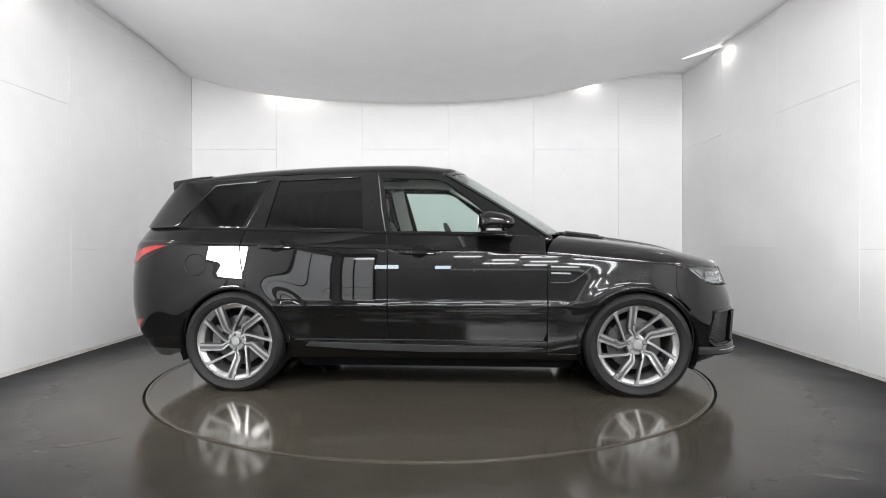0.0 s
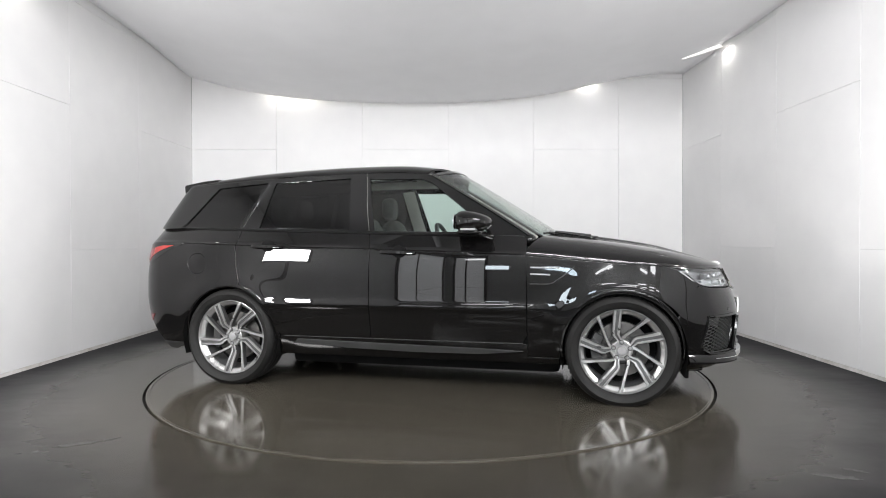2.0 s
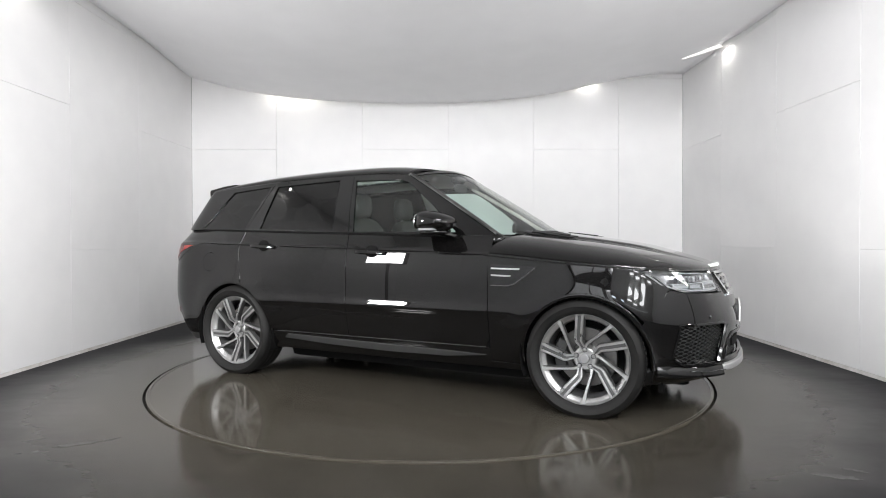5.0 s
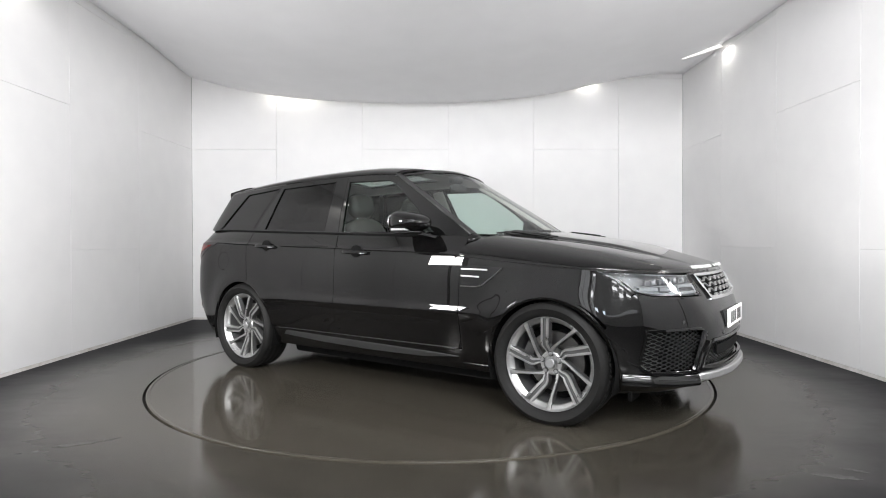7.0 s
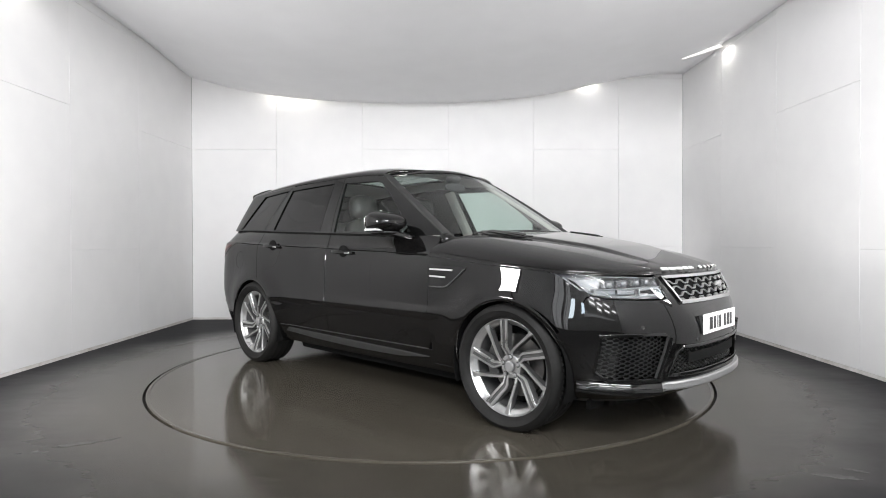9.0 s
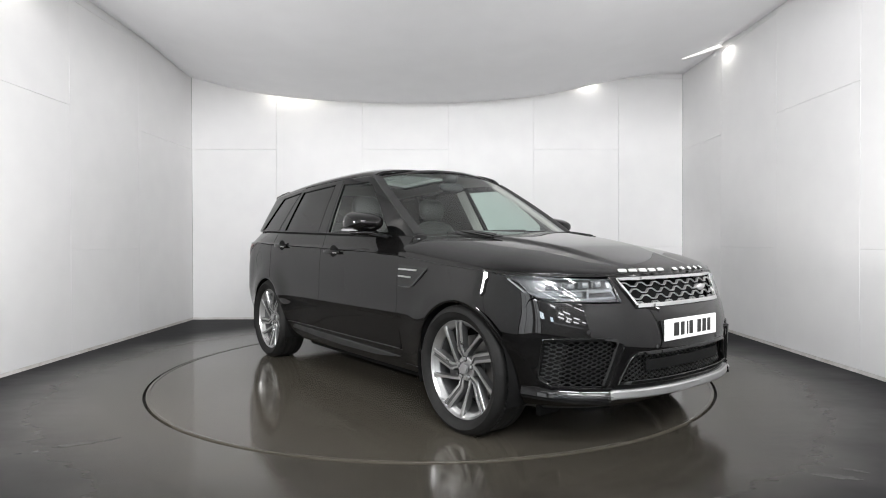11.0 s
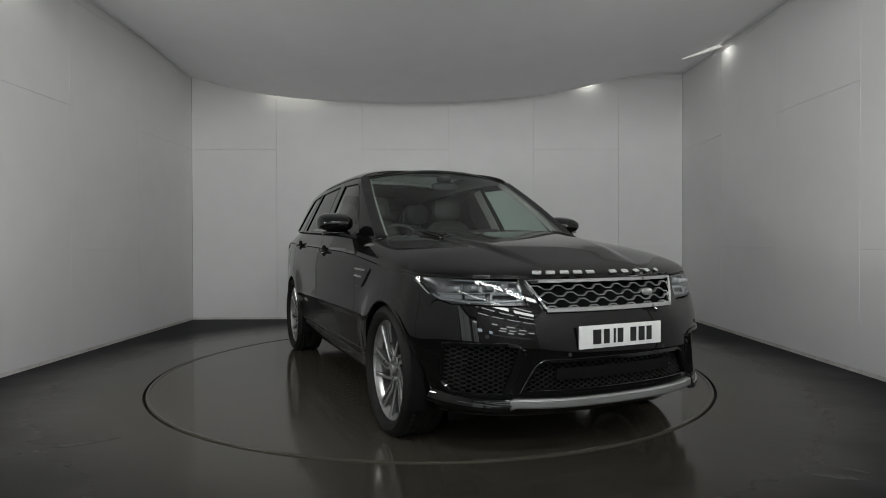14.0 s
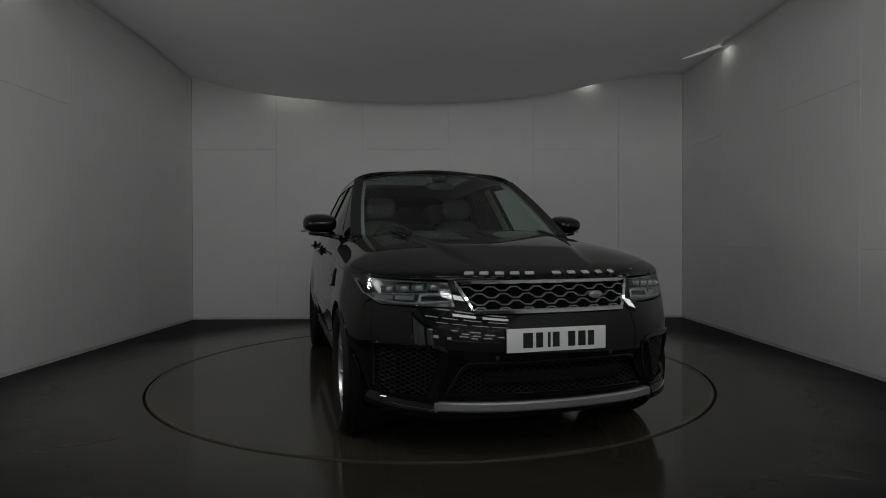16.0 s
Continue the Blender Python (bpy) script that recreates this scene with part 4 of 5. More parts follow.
    for ya in (0.565, 0.632, 0.699, 0.766):
        pp = [tuple(front_pt(s * y, 0.874 - 0.06 * (y - 0.6), 0.034)) for y in np.linspace(ya - 0.026, ya + 0.026, 4)]
        md = part("led_module", sweep(pp, 0.03, 0.036, bevel=0.25), LAMPDARK, lamp)
        c0 = front_pt(np.array(s * ya), np.array(0.874 - 0.06 * (ya - 0.6)), 0.016)
        part("led_lens", blob(c0[0], c0[1], c0[2], 0.010, 0.021, 0.014, 3.0, 16, 8), LAMPIN, md)
    part("lamp_divider", sweep([tuple(front_pt(s * y, 0.850 - 0.03 * (y - 0.5), 0.022)) for y in np.linspace(0.50, 0.84, 10)], 0.03, 0.005), LAMPIN, lamp)
    loop = [(0.497, 0.806), (0.632, 0.802), (0.640, 0.808), (0.632, 0.834), (0.622, 0.839), (0.512, 0.842), (0.503, 0.836)]
    part("light_guide", sweep([tuple(front_pt(s * y, z, 0.016)) for y, z in dense(loop, 0.03)], 0.014, 0.009, (1, 0, 0), True), LAMPIN, lamp)
    for ya, yb in ((0.655, 0.735), (0.745, 0.825)):
        part("lamp_reflector", sweep([tuple(front_pt(s * y, 0.824 + 0.02 * (y - 0.65), 0.034)) for y in np.linspace(ya, yb, 5)], 0.03, 0.026, bevel=0.3), LAMPIN, lamp)
    drl = [(0.64, 0.800), (0.74, 0.803), (0.83, 0.815), (0.872, 0.84), (0.89, 0.875), (0.905, 0.905)]
    part("light_guide", sweep([tuple(front_pt(s * y, z, 0.016)) for y, z in drl], 0.018, 0.010), LAMPIN, lamp)
    part("light_guide", sweep([tuple(front_pt(s * y, z, 0.02)) for y, z in ((0.51, 0.898), (0.65, 0.903), (0.78, 0.907))], 0.02, 0.006), LAMPIN, lamp)
    ur = lambda pts: [(float(u_rear(x, z)), z) for x, z in pts]
    tl = ur([(-1.90, 1.098), (-2.00, 1.062), (-2.07, 1.027), (-2.16, 0.975), (-2.24, 0.937)]) + [(-3.0, 0.93), (-3.0, 1.09)] + ur([(-2.30, 1.085), (-2.1, 1.10)])
    t = patch("tail_light", tl, S, GLOSS, car, off=0.004, depth=0.03, label="dark-edged red tail light")
    patch("red_lens", ur([(-1.99, 1.078), (-2.06, 1.058), (-2.13, 1.035), (-2.22, 0.995), (-2.27, 0.955)]) + [(-2.9, 0.945), (-2.9, 0.975)] + ur([(-2.31, 0.985), (-2.27, 1.03), (-2.19, 1.062), (-2.09, 1.078)]), S, REDLENS, t, off=0.008, depth=0.01)
    patch("rear_reflector", ur([(-2.20, 0.520), (-2.33, 0.510), (-2.34, 0.455), (-2.26, 0.46)]), S, REDLENS, car, off=0.004, depth=0.01)
    patch("rear_bumper_side", [(UR, 0.22), (-2.0, 0.24), (-1.87, 0.294), (UR, 0.294)], S, PLASTIC, car)
    # mirror
    mb = blob(0.47, s * 1.005, 1.243, 0.125, 0.122, 0.084, 2.8)
    for vtx in mb.verts:
        k = (vtx.co.x - 0.345) / 0.25
        vtx.co.z = 1.225 + (vtx.co.z - 1.225) * (1.0 - 0.45 * max(0, k) ** 1.4)
        vtx.co.x -= 0.10 * (abs(vtx.co.y) - 1.005)
    mi = part("door_mirror", mb, PAINT, car, "gloss black door mirror with pale indicator strip")
    part("indicator_strip", sweep([(0.50 - 0.1 * abs(y - 0.98), s * y, 1.186) for y in np.linspace(0.97, 1.105, 6)] + [(0.40, s * 1.125, 1.186)], 0.03, 0.016), SATIN, mi)
    part("mirror_base", blob(0.45, s * 0.99, 1.168, 0.10, 0.098, 0.022, 2.6), GLOSS, mi)
    part("mirror_arm", sweep([(0.50, s * 1.0, 1.165), (0.53, s * 0.93, 1.150), (0.56, s * 0.86, 1.135)], 0.07, 0.035, bevel=0.5), GLOSS, mi)
    part("mirror_glass", blob(0.344, s * 1.01, 1.240, 0.006, 0.086, 0.052, 3.5), CHROME, mi)


UR = XE - TURNLEN + 0.001
for s in (-1, 1):
    body_side(s)

# bumper from side to side
def wside(pts, sign):
    return [(sign * (UC - float(u_at_x(x, z))), z) for x, z in pts]


def wfront(pts):
    return [(wy(y, z), z) for y, z in pts]


right_edge = wside([(1.86, 0.235), (1.857, 0.27)] + arch_pts(WB, -12, 33, n=14) + [(1.943, 0.793), (1.965, 0.806), (2.03, 0.788)], -1) + wfront([(-0.60, 0.779), (-0.478, 0.779), (-0.498, 0.905), (-0.498, 0.914)])
left_edge = [(-a, b) for a, b in right_edge[::-1]]
GRILLE = [(-0.470, 0.902), (-0.402, 0.772), (-0.385, 0.766), (0.385, 0.766), (0.402, 0.772), (0.470, 0.902)]
LOWER = [(-0.43, 0.519), (-0.465, 0.495), (-0.535, 0.372), (0.535, 0.372), (0.465, 0.495), (0.43, 0.519)]
INTAKE = [(-0.845, 0.598), (-0.838, 0.40), (-0.80, 0.352), (-0.60, 0.356), (-0.575, 0.37), (-0.520, 0.555), (-0.555, 0.594), (-0.60, 0.602)]
INTAKE_L = [(-a, b) for a, b in INTAKE[::-1]]
bumper = patch("front_bumper", right_edge + left_edge, fascia, PAINT, car, holes=[wfront(GRILLE), wfront(LOWER), wfront(INTAKE), wfront(INTAKE_L)], step=0.02, depth=0.03)


def wavy(poly, y0, y1, pitch, rows, z0, dz, amp, w, h, off, mat, parent, name, single=False):
    """Rows of wavy bars that make a honeycomb, kept inside a region."""
    poly = np.array(poly)
    bm_all = None if single else bmesh.new()
    for j in range(rows):
        ys = np.arange(y0, y1, pitch / 16)
        ph = (ys / pitch + 0.5 * (j % 2)) % 1.0
        tri = np.clip(np.abs(ph - 0.5) * 9 - 2.25, -1, 1)
        zs = z0 + dz * j + amp * tri
        ok = inside_poly(ys, zs, poly)
        run = []
        for k in range(len(ys) + 1):
            if k < len(ys) and ok[k]:
                run.append(tuple(front_pt(ys[k], zs[k], off)))
                continue
            if len(run) > 2:
                b = sweep(run, h, w, bevel=0.35)
                if single:
                    part(name, b, mat, parent)
                else:
                    merge(bm_all, b)
            run = []
    if not single:
        part(name, bm_all, mat, parent)


def inset_poly(poly, k):
    c = np.mean(poly, 0)
    return [tuple(c + (np.array(p) - c) * k) for p in poly]


def front_parts():
    # upper grille
    gr = part("grille", sweep([tuple(front_pt(y, z, -0.004)) for y, z in dense(GRILLE[1:] + GRILLE[:1], 0.05)], 0.018, 0.020, (1, 0, 0), True), CHROME, car, "silver-framed honeycomb grille")
    patch("grille_backing", wfront(inset_poly(GRILLE, 1.04)), fascia, MATT, gr, off=-0.06, depth=0)
    wavy(inset_poly(GRILLE, 0.985), -0.48, 0.48, 0.120, 5, 0.771, 0.0330, 0.0092, 0.0062, 0.014, 0.008, SILVER, gr, "grille_bar", True)
    part("grille_lower_bar", sweep([tuple(front_pt(y, 0.763, -0.008)) for y in np.linspace(-0.40, 0.40, 15)], 0.02, 0.022), CHROME, gr)
    part("badge", blob(2.245, 0.26, 0.832, 0.012, 0.040, 0.020, 2.0, 20, 10), SATIN, gr, "small oval badge")
    # lower intake
    lo = part("lower_intake", sweep([tuple(front_pt(y, z, 0.002)) for y, z in dense(LOWER, 0.05)], 0.02, 0.018, (1, 0, 0), True), GLOSS, car, "wide lower honeycomb intake")
    patch("intake_backing", wfront(inset_poly(LOWER, 1.04)), fascia, MATT, lo, off=-0.09, depth=0)
    wavy(inset_poly(LOWER, 0.97), -0.56, 0.56, 0.042, 14, 0.372, 0.0115, 0.0042, 0.004, 0.012, 0.035, MESHK, lo, "intake_mesh")
    part("intake_cross_bar", sweep([tuple(front_pt(y, 0.452, 0.012)) for y in np.linspace(-0.36, 0.36, 15)], 0.012, 0.056, bevel=0.15), MATT, lo)
    part("intake_top_edge", sweep([tuple(front_pt(y, z, -0.004)) for y, z in ((-0.46, 0.503), (-0.435, 0.519), (-0.2, 0.523), (0, 0.524), (0.2, 0.523), (0.435, 0.519), (0.46, 0.503))], 0.012, 0.007), GLOSS, lo)
    for s in (-1, 1):
        poly = INTAKE if s < 0 else INTAKE_L
        si = part("side_intake", sweep([tuple(front_pt(y, z, 0.0)) for y, z in dense(poly, 0.04)], 0.018, 0.014, (1, 0, 0), True), GLOSS, car, "side intake with dark honeycomb mesh")
        patch("intake_backing", wfront(inset_poly(poly, 1.02)), fascia, MATT, si, off=-0.08, depth=0)
        ya, yb = min(p[0] for p in poly), max(p[0] for p in poly)
        wavy(inset_poly(poly, 0.95), ya, yb, 0.042, 22, 0.358, 0.0115, 0.0042, 0.004, 0.012, 0.030, MESHK, si, "intake_mesh")
        side = [(s * y, z) for y, z in ((0.840, 0.594), (0.833, 0.404), (0.80, 0.357), (0.772, 0.358), (0.764, 0.596))]
        patch("intake_side_panel", wfront(side), fascia, GLOSS, si, off=-0.014, depth=0.02, step=0.03)
        part("intake_blade", sweep([tuple(front_pt(s * y, z, -0.002)) for y, z in ((0.535, 0.582), (0.555, 0.50), (0.585, 0.40), (0.60, 0.36))], 0.03, 0.050, (0, 1, 0), bevel=0.5), GLOSS, si)
        part("intake_foot", sweep([tuple(front_pt(s * y, z, -0.006)) for y, z in ((0.838, 0.385), (0.80, 0.352), (0.70, 0.346), (0.575, 0.350))], 0.034, 0.016, bevel=0.3), GLOSS, si)
        lip = [tuple(front_pt(s * y, z, -0.020)) for y, z in ((0.864, 0.316), (0.845, 0.314), (0.81, 0.311), (0.76, 0.308), (0.70, 0.306), (0.64, 0.305), (0.585, 0.306))]
        part("corner_blade", sweep(lip, 0.040, 0.066, (-0.20, -0.20 * s, 1), bevel=0.22), PAINT, car, "gloss black corner lip")
        # bright strip stands for the streaks of lamplight mirrored in the lip
        part("lip_highlight", sweep([tuple(front_pt(s * y, z, -0.046)) for y, z in ((0.79, 0.318), (0.72, 0.314), (0.64, 0.312), (0.59, 0.312))], 0.012, 0.005), CHROME, car)
    # silver skid bar
    sk = [(-0.60, 0.300)] + [(y, 0.318) for y in np.linspace(-0.56, 0.56, 25)] + [(0.60, 0.300)]
    part("skid_bar", sweep([tuple(front_pt(y, z, -0.010)) for y, z in sk], 0.034, 0.044, bevel=0.35), SATIN, car, "satin silver lower bumper bar")
    patch("chin", wfront([(-0.86, 0.292), (-0.84, 0.20), (0.84, 0.20), (0.86, 0.292)]), fascia, PLASTIC, car, off=-0.012, depth=0.05)
    # number plate with bars for its writing
    pl = part("number_plate", box_bm(2.333, 2.342, -0.262, 0.262, -0.057 + 0.629, 0.057 + 0.629, 0.004), PLATEW, car, "white number plate with black bars")
    for y, w in zip((-0.155, -0.095, -0.045, -0.008, 0.075, 0.130, 0.180), (0.050, 0.036, 0.014, 0.036, 0.038, 0.040, 0.034)):
        part("plate_bar", box_bm(2.3415, 2.3435, y - w / 2, y + w / 2, 0.629 - 0.036, 0.629 + 0.036, 0.0), PLATEK, pl, smooth=False)
    part("plate_holder", box_bm(2.30, 2.334, -0.255, 0.255, 0.579, 0.679, 0.004), PLASTIC, car)


front_parts()

# bonnet, roof, windscreen, tailgate
hood_out = []
for y in np.linspace(-1, 1, 25):
    hood_out.append((0.827 + 0.230 * (1 - (abs(y) * (2 - abs(y))) ** 2.2), y * 0.9995 * float(half_width(0.9, 1.0))))
nose_arc = []
for a in np.linspace(0, math.pi, 41)[1:-1]:
    c, sn = math.cos(a), math.sin(a)
    nose_arc.append((XH + (2.205 - XH) * abs(sn) ** (2 / NF), float(half_width(XH, crease(XH))) * math.copysign(abs(c) ** (2 / NF), c)))
sides_l = [(x, float(half_width(x, crease(x)))) for x in np.linspace(0.9, XH, 14)]
sides_r = [(x, -float(half_width(x, crease(x)))) for x in np.linspace(XH, 0.9, 14)]
patch("bonnet", hood_out + sides_l + nose_arc + sides_r, hood, PAINT, car, step=0.022, depth=0.012, label="black clamshell bonnet")
for y in (-0.40, -0.325, -0.245, -0.165, -0.085, 0.065, 0.15, 0.235, 0.32, 0.40):
    xf = XH + (2.205 - XH) * (1 - (abs(y) / float(half_width(XH, crease(XH)))) ** NF) ** (1 / NF)
    run = [tuple(hood(XH + (xf - XH) * k, y * k) + np.array([0.004, 0, 0.006])) for k in np.linspace(0.835, 0.945, 5)]
    part("bonnet_letter_bar", sweep(run, 0.046, 0.008), LETTER, car)
roof_out = [(-2.04 - 0.04 * (1 - a * a), a) for a in np.linspace(-1, 1, 15)] + [(0.066 + 0.12 * (1 - (1 - (1 - abs(a)) ** 2) ** 2), a) for a in np.linspace(1, -1, 25)]
patch("roof", roof_out, roof, PAINT, car, holes=[[(-1.25, -0.5), (-0.30, -0.5), (-0.30, 0.5), (-1.25, 0.5)]], step=0.05, depth=0.015, label="black roof with dark glass panel")
patch("roof_glass", [(-1.26, -0.505), (-0.29, -0.505), (-0.29, 0.505), (-1.26, 0.505)], roof, SUNROOF, car, off=-0.004, depth=0, step=0.06)["label"] = "tinted panoramic roof glass"
ws = patch("windscreen", [(-0.985, 0.0), (0.985, 0.0), (0.985, 1.0), (-0.985, 1.0)], screen, CLEAR, car, step=0.05, depth=0, label="clear windscreen")
ws.visible_shadow = False
for s in (-1, 1):
    part("a_pillar_edge", sweep([tuple(screen(s * 0.985, b) + np.array([0.004, 0, 0.002])) for b in np.linspace(0, 1, 14)], 0.075, 0.016, (0.4, 0, 1), bevel=0.4), PLASTIC, ws)
part("screen_header", sweep([tuple(screen(a, 0.985) + np.array([0, 0, 0.001])) for a in np.linspace(-0.97, 0.97, 17)], 0.05, 0.008, (0.5, 0, 1)), GLOSS, ws)
part("cowl", sweep([tuple(screen(a, -0.03) + np.array([0.01, 0, -0.045])) for a in np.linspace(-0.93, 0.93, 17)], 0.14, 0.03, (0, 0, 1)), PLASTIC, car)
for y0, y1 in ((-0.62, 0.02), (0.02, 0.60)):
    a0, a1 = y0 / 0.80, y1 / 0.80
    part("wiper", sweep([tuple(screen(a, -0.01 + 0.015 * k) + np.array([0.012, 0, 0.010])) for k, a in zip(np.linspace(0, 1, 8), np.linspace(a0, a1, 8))], 0.018, 0.014), PLASTIC, car)


def tail_face(w, z):
    """The rear from side to side, w = 0 in the middle."""
    w = np.asarray(w, float)
    p = flank(XE - TURNLEN + np.abs(w), z)
    return p * np.stack([np.ones_like(w), np.where(w > 0, -1.0, 1.0), np.ones_like(w)], -1)


TW = TURNLEN - 0.78
tg = patch("tailgate", [(-TW + 0.004, 1.222), (TW - 0.004, 1.222), (TW - 0.004, 1.558), (-TW + 0.004, 1.558)], tail_face, PAINT, car, holes=[[(-TW + 0.1, 1.25), (TW - 0.1, 1.25), (TW - 0.12, 1.52), (-TW + 0.12, 1.52)]], step=0.05)
patch("rear_window", [(-TW + 0.09, 1.245), (TW - 0.09, 1.245), (TW - 0.11, 1.525), (-TW + 0.11, 1.525)], tail_face, TINT, tg, step=0.06, depth=0, off=-0.006)
bm = bmesh.new()
rows = []
for a in np.linspace(-1, 1, 21):
    y, g2 = a * 0.61, 1 - abs(a) ** 3
    xt = -2.095 - 0.05 * (1 - a * a)
    top = 1.590 + 0.022 * g2
    fr_z = float(roof(np.array(-1.80), np.array(a * 0.62))[2])
    rows.append([bm.verts.new(q) for q in ((xt + 0.03, y, 1.488), (xt, y, 1.500), (xt - 0.006, y, top - 0.012), (xt + 0.008, y, top), (-1.92, y, max(top - 0.002, float(roof(np.array(-1.92), np.array(a * 0.62))[2]) + 0.004)), (-1.80, y * 0.99, fr_z + 0.001), (-1.80, y * 0.99, fr_z - 0.03), (-1.95, y, 1.52))])
for a, b in zip(rows, rows[1:]):
    for k in range(8):
        bm.faces.new((a[k], a[(k + 1) % 8], b[(k + 1) % 8], b[k]))
bm.faces.new(rows[0])
bm.faces.new(rows[-1][::-1])
bmesh.ops.recalc_face_normals(bm, faces=bm.faces)
part("roof_spoiler", bm, PAINT, car)
part("roof_fin", blob(-1.55, 0, 1.70, 0.09, 0.025, 0.035, 2.0, 16, 10), PAINT, car)

# inner skins and underside keep the gaps dark
for s in (-1, 1):
    S = skin if s < 0 else mirrored(skin)
    out = [(UR, 0.32), (-1.88, 0.32)] + arch_pts(-WB, 186, -6, RARCH + 0.02, 26) + [(-1.02, 0.27), (1.02, 0.27)] + arch_pts(WB, 194, -6, RARCH + 0.02, 26) + upoly([(1.90, 0.27)]) + [(UC - 0.01, 0.27)]
    out += [(UC - 0.01, 0.30), (float(u_at_x(1.95, 0.35)), 0.34), (float(u_at_x(1.88, 0.75)), 0.75), (1.60, 0.91)] + line_x(1.5, -2.2, lambda x: min(float(crease(x)) - 0.015, 1.08), 24) + [(UR, 1.08)]
    patch("inner_skin", out, S, MATT, car, off=-0.02, depth=0, step=0.08)
part("underbody", box_bm(-2.1, 2.05, -0.55, 0.55, 0.17, 0.40, 0.04), MATT, car)
part("underbody", box_bm(-1.05, 1.05, -0.72, 0.72, 0.148, 0.40, 0.05), MATT, car)
part("engine_bay", box_bm(1.0, 2.0, -0.52, 0.52, 0.38, 0.90, 0.05), MATT, car)
part("exhaust_box", box_bm(-2.2, -1.85, -0.5, 0.5, 0.26, 0.45, 0.06), MATT, car)

# cabin
part("cabin_floor", box_bm(-2.1, 0.75, -0.80, 0.80, 0.42, 0.46, 0.0), DASH, car)
dash = part("dashboard", sweep([(0.55, y, 1.015 + 0.02 * math.cos(y * 2)) for y in np.linspace(-0.78, 0.78, 13)], 0.55, 0.22, bevel=0.35), DASH, car, "dark leather-topped dashboard")
part("instrument_hood", blob(0.36, -0.37, 1.105, 0.12, 0.19, 0.045, 2.5), DASH, dash)
part("console", box_bm(-0.55, 0.40, -0.13, 0.13, 0.46, 0.80, 0.04), DASH, car)
part("firewall", box_bm(0.72, 0.78, -0.80, 0.80, 0.42, 1.08, 0.0), MATT, car)
wheel_c = Vector((0.14, -0.37, 1.075))
pts = [wheel_c + Matrix.Rotation(radians(-24), 3, "Y") @ Vector((0, 0.185 * math.cos(a), 0.185 * math.sin(a))) for a in np.linspace(0, 2 * math.pi, 33)[:-1]]
sw = part("steering_wheel", sweep(pts, 0.026, 0.030, (1, 0, 0), True, 0.4), DASH, car, "dark leather steering wheel")
part("steering_boss", blob(0.16, -0.37, 1.065, 0.035, 0.10, 0.07, 2.5), DASH, sw)
part("steering_spokes", sweep([wheel_c + Vector((0, y, -0.005)) for y in np.linspace(-0.18, 0.18, 5)], 0.02, 0.035), DASH, sw)


def seat(x, y, wide, parent):
    st = part("seat", blob(x, y, 0.68, 0.27, wide, 0.10, 3.5), LEATHER, parent, "grey leather seat")
    b = blob(0, 0, 0.32, 0.085, wide * 0.95, 0.34, 3.5)
    bmesh.ops.rotate(b, verts=b.verts, cent=(0, 0, 0), matrix=Matrix.Rotation(radians(-14), 3, "Y"))
    bmesh.ops.translate(b, verts=b.verts, vec=(x - 0.22, y, 0.66))
    part("backrest", b, LEATHER, st)
    for yy in ((y,) if wide < 0.4 else (y - 0.42, y + 0.42)):
        part("headrest", blob(x - 0.40, yy, 1.415, 0.055, 0.14, 0.105, 3.0), LEATHER, st)
        for dy in (-0.05, 0.05):
            part("headrest_post", sweep([(x - 0.39, yy + dy, 1.25), (x - 0.40, yy + dy, 1.36)], 0.012, 0.012, (1, 0, 0)), CHROME, st)
    return st


seat(-0.18, -0.37, 0.26, car)
seat(-0.18, 0.37, 0.26, car)
seat(-1.10, 0.0, 0.66, car)
patch("headlining", [(-2.0, -0.93), (0.10, -0.93), (0.10, 0.93), (-2.0, 0.93)], roof, LINER, car, holes=[[(-1.2, -0.47), (-0.34, -0.47), (-0.34, 0.47), (-1.2, 0.47)]], off=-0.03, depth=0, step=0.1)
for s in (-1, 1):
    G = flank if s < 0 else mirrored(flank)
    part("a_pillar_trim", sweep([tuple(screen(s * 0.93, b) + np.array([-0.05, 0, -0.02])) for b in np.linspace(0.02, 1, 10)], 0.05, 0.03, (0.4, 0, 1), bevel=0.4), LINER, car)
    part("b_pillar_trim", sweep([tuple(G(x, z) + np.array([0, -s * 0.03, 0])) for x, z in ((-0.40, 1.17), (-0.44, 1.35), (-0.48, 1.60))], 0.12, 0.03, (0, 1, 0), bevel=0.4), LINER, car)
    part("seat_belt", sweep([tuple(G(x, z) + np.array([0, -s * 0.055, 0])) for x, z in ((-0.36, 1.0), (-0.40, 1.25), (-0.44, 1.45))], 0.045, 0.004, (0, 1, 0)), LINER, car)
    part("door_card", sweep([tuple(G(x, 1.08) + np.array([0, -s * 0.07, 0])) for x in np.linspace(-1.35, 0.60, 12)], 0.05, 0.16, bevel=0.4), DASH, car)
part("inner_mirror", blob(0.20, 0.0, 1.56, 0.025, 0.12, 0.035, 2.8), DASH, car)
part("sensor_pod", blob(0.18, 0.0, 1.63, 0.06, 0.06, 0.035, 2.5), DASH, car)

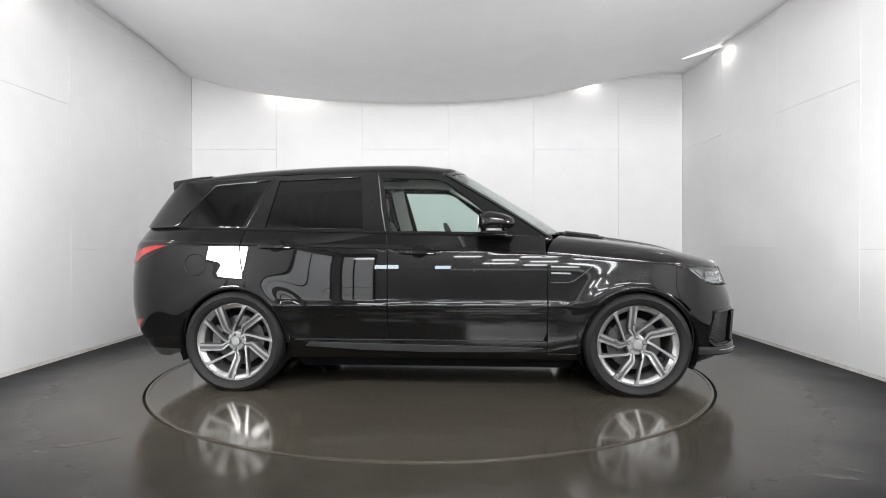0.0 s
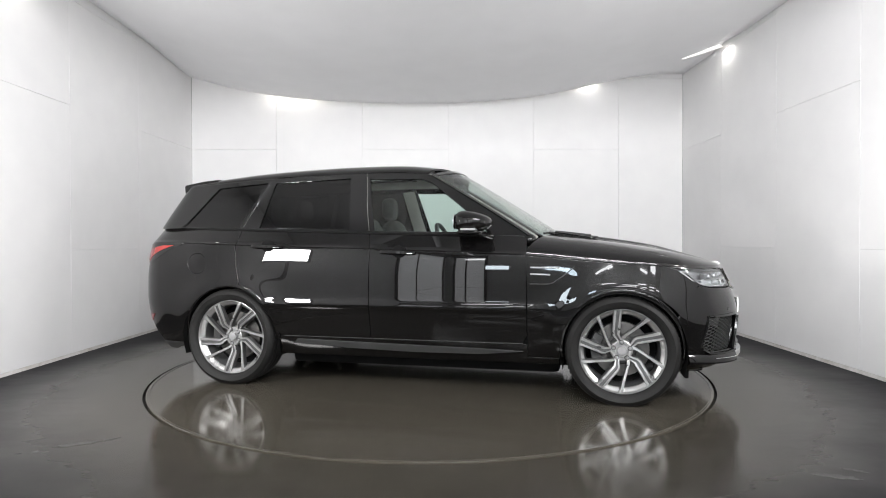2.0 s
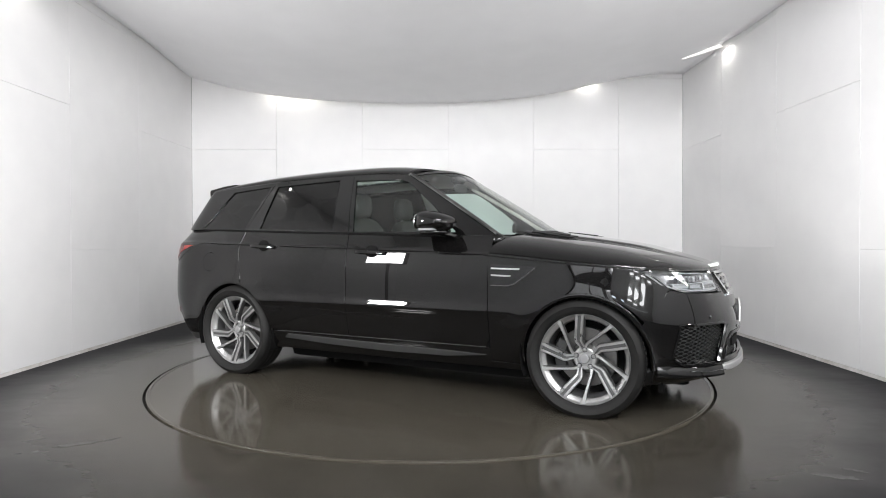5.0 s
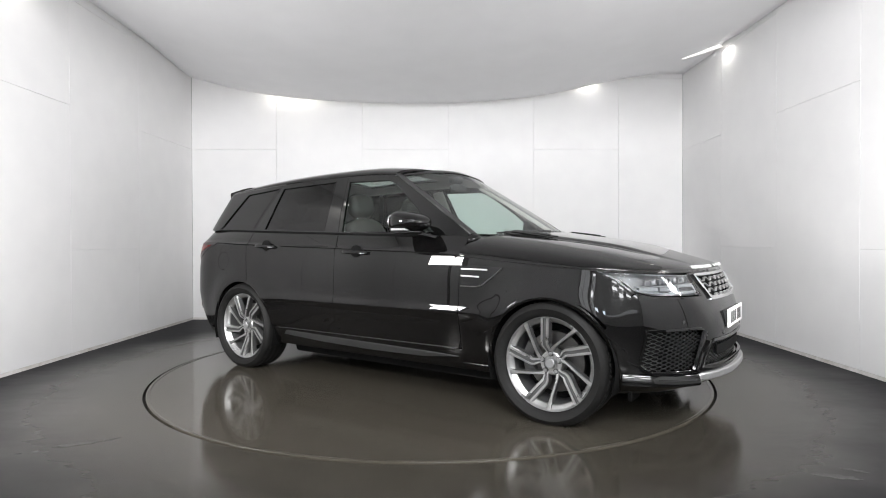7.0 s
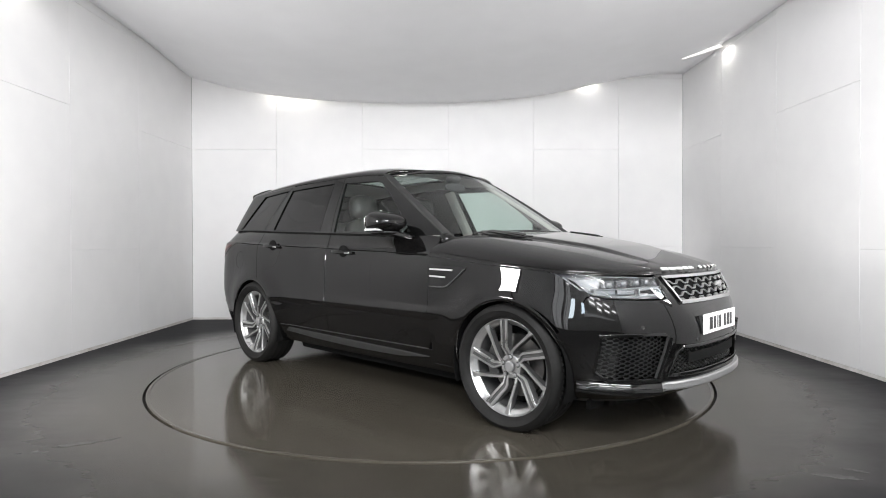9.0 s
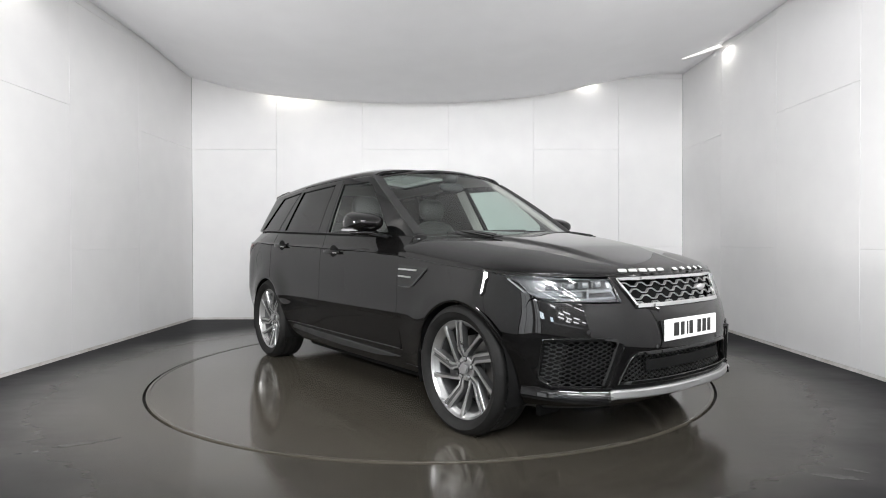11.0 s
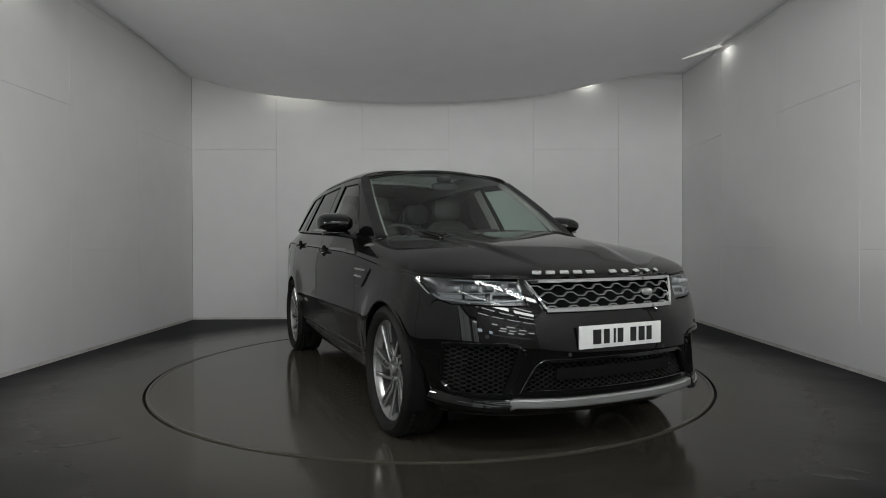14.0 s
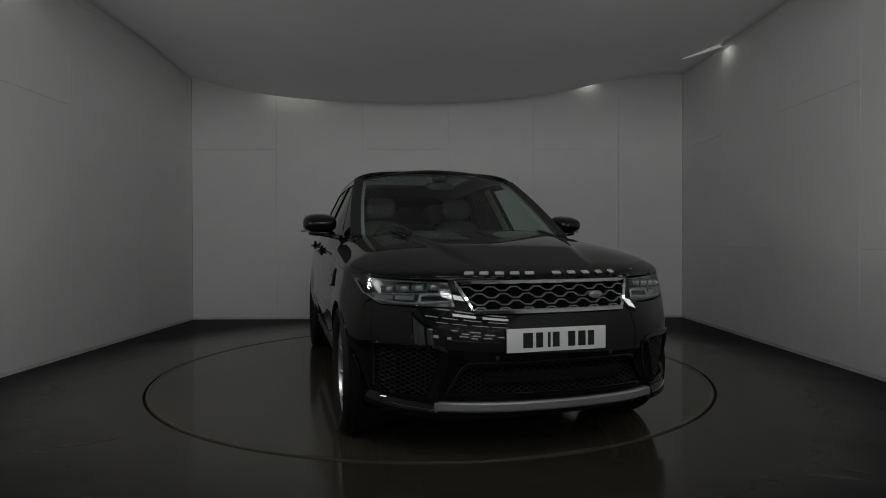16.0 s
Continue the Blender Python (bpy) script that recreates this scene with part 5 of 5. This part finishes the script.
# wheels; each stands on its own axle end
for cx, ph in ((WB, 90), (-WB, 112)):
    for s in (-1, 1):
        w = make_wheel(ph)
        w.parent = car
        w.matrix_basis = pose(cx, s * 0.845, HUBZ, 0, 0, 0 if s < 0 else 180)

# small things under and round the nose
for s in (-1, 1):
    part("air_deflector", box_bm(1.88, 1.91, min(s * 0.60, s * 0.76), max(s * 0.60, s * 0.76), 0.165, 0.29, 0.010), MATT, car)
    part("scuttle_corner", blob(0.838, s * 0.778, 1.112, 0.048, 0.056, 0.046, 2.4), PAINT, car)
    for y, z in ((0.30, 0.548), (0.68, 0.640)):
        q = front_pt(np.array(s * y), np.array(z), 0.0)
        b = lathe([(0.0, -0.004), (0.009, -0.004), (0.011, 0.0), (0.012, 0.012)], 14)
        bmesh.ops.rotate(b, verts=b.verts, cent=(0, 0, 0), matrix=Matrix.Rotation(radians(90 + s * 24 * (y > 0.5)), 3, "Z"))
        bmesh.ops.translate(b, verts=b.verts, vec=(q[0] - 0.001, q[1], q[2]))
        part("parking_sensor", b, PLASTIC, car)

VY = 0.31
# dark vents let into the bonnet near the windscreen
for s in (-1, 1):
    vent = [(1.14 + 0.17 * math.cos(radians(a)) - 0.06 * math.sin(radians(a)), s * (VY + 0.050 * math.sin(radians(a)) - 0.02 * math.cos(radians(a)))) for a in range(0, 360, 15)]
    bv = patch("bonnet_vent", vent, hood, GLOSS, car, off=0.004, depth=0.006, step=0.02)
    for k in (-1, 0, 1):
        part("vent_slat", sweep([tuple(hood(1.14 + t, s * (VY + 0.018 * k - 0.10 * t)) + np.array([0, 0, 0.008])) for t in np.linspace(-0.13, 0.13, 7)], 0.012, 0.006), PLASTIC, bv)


def motions():
    rows = []
    for i in range(17):
        a = -(TURN0 + TURNRATE * i)
        rows.append((float(i), pose(0, 0, 0, 0, 0, a) @ pose(CARX, 0, 0)))
    walk(car, rows)
    walk(bpy.data.objects["turntable"], [(float(i), pose(0, 0, 0, 0, 0, -(TURN0 + TURNRATE * i))) for i in range(17)])


motions()
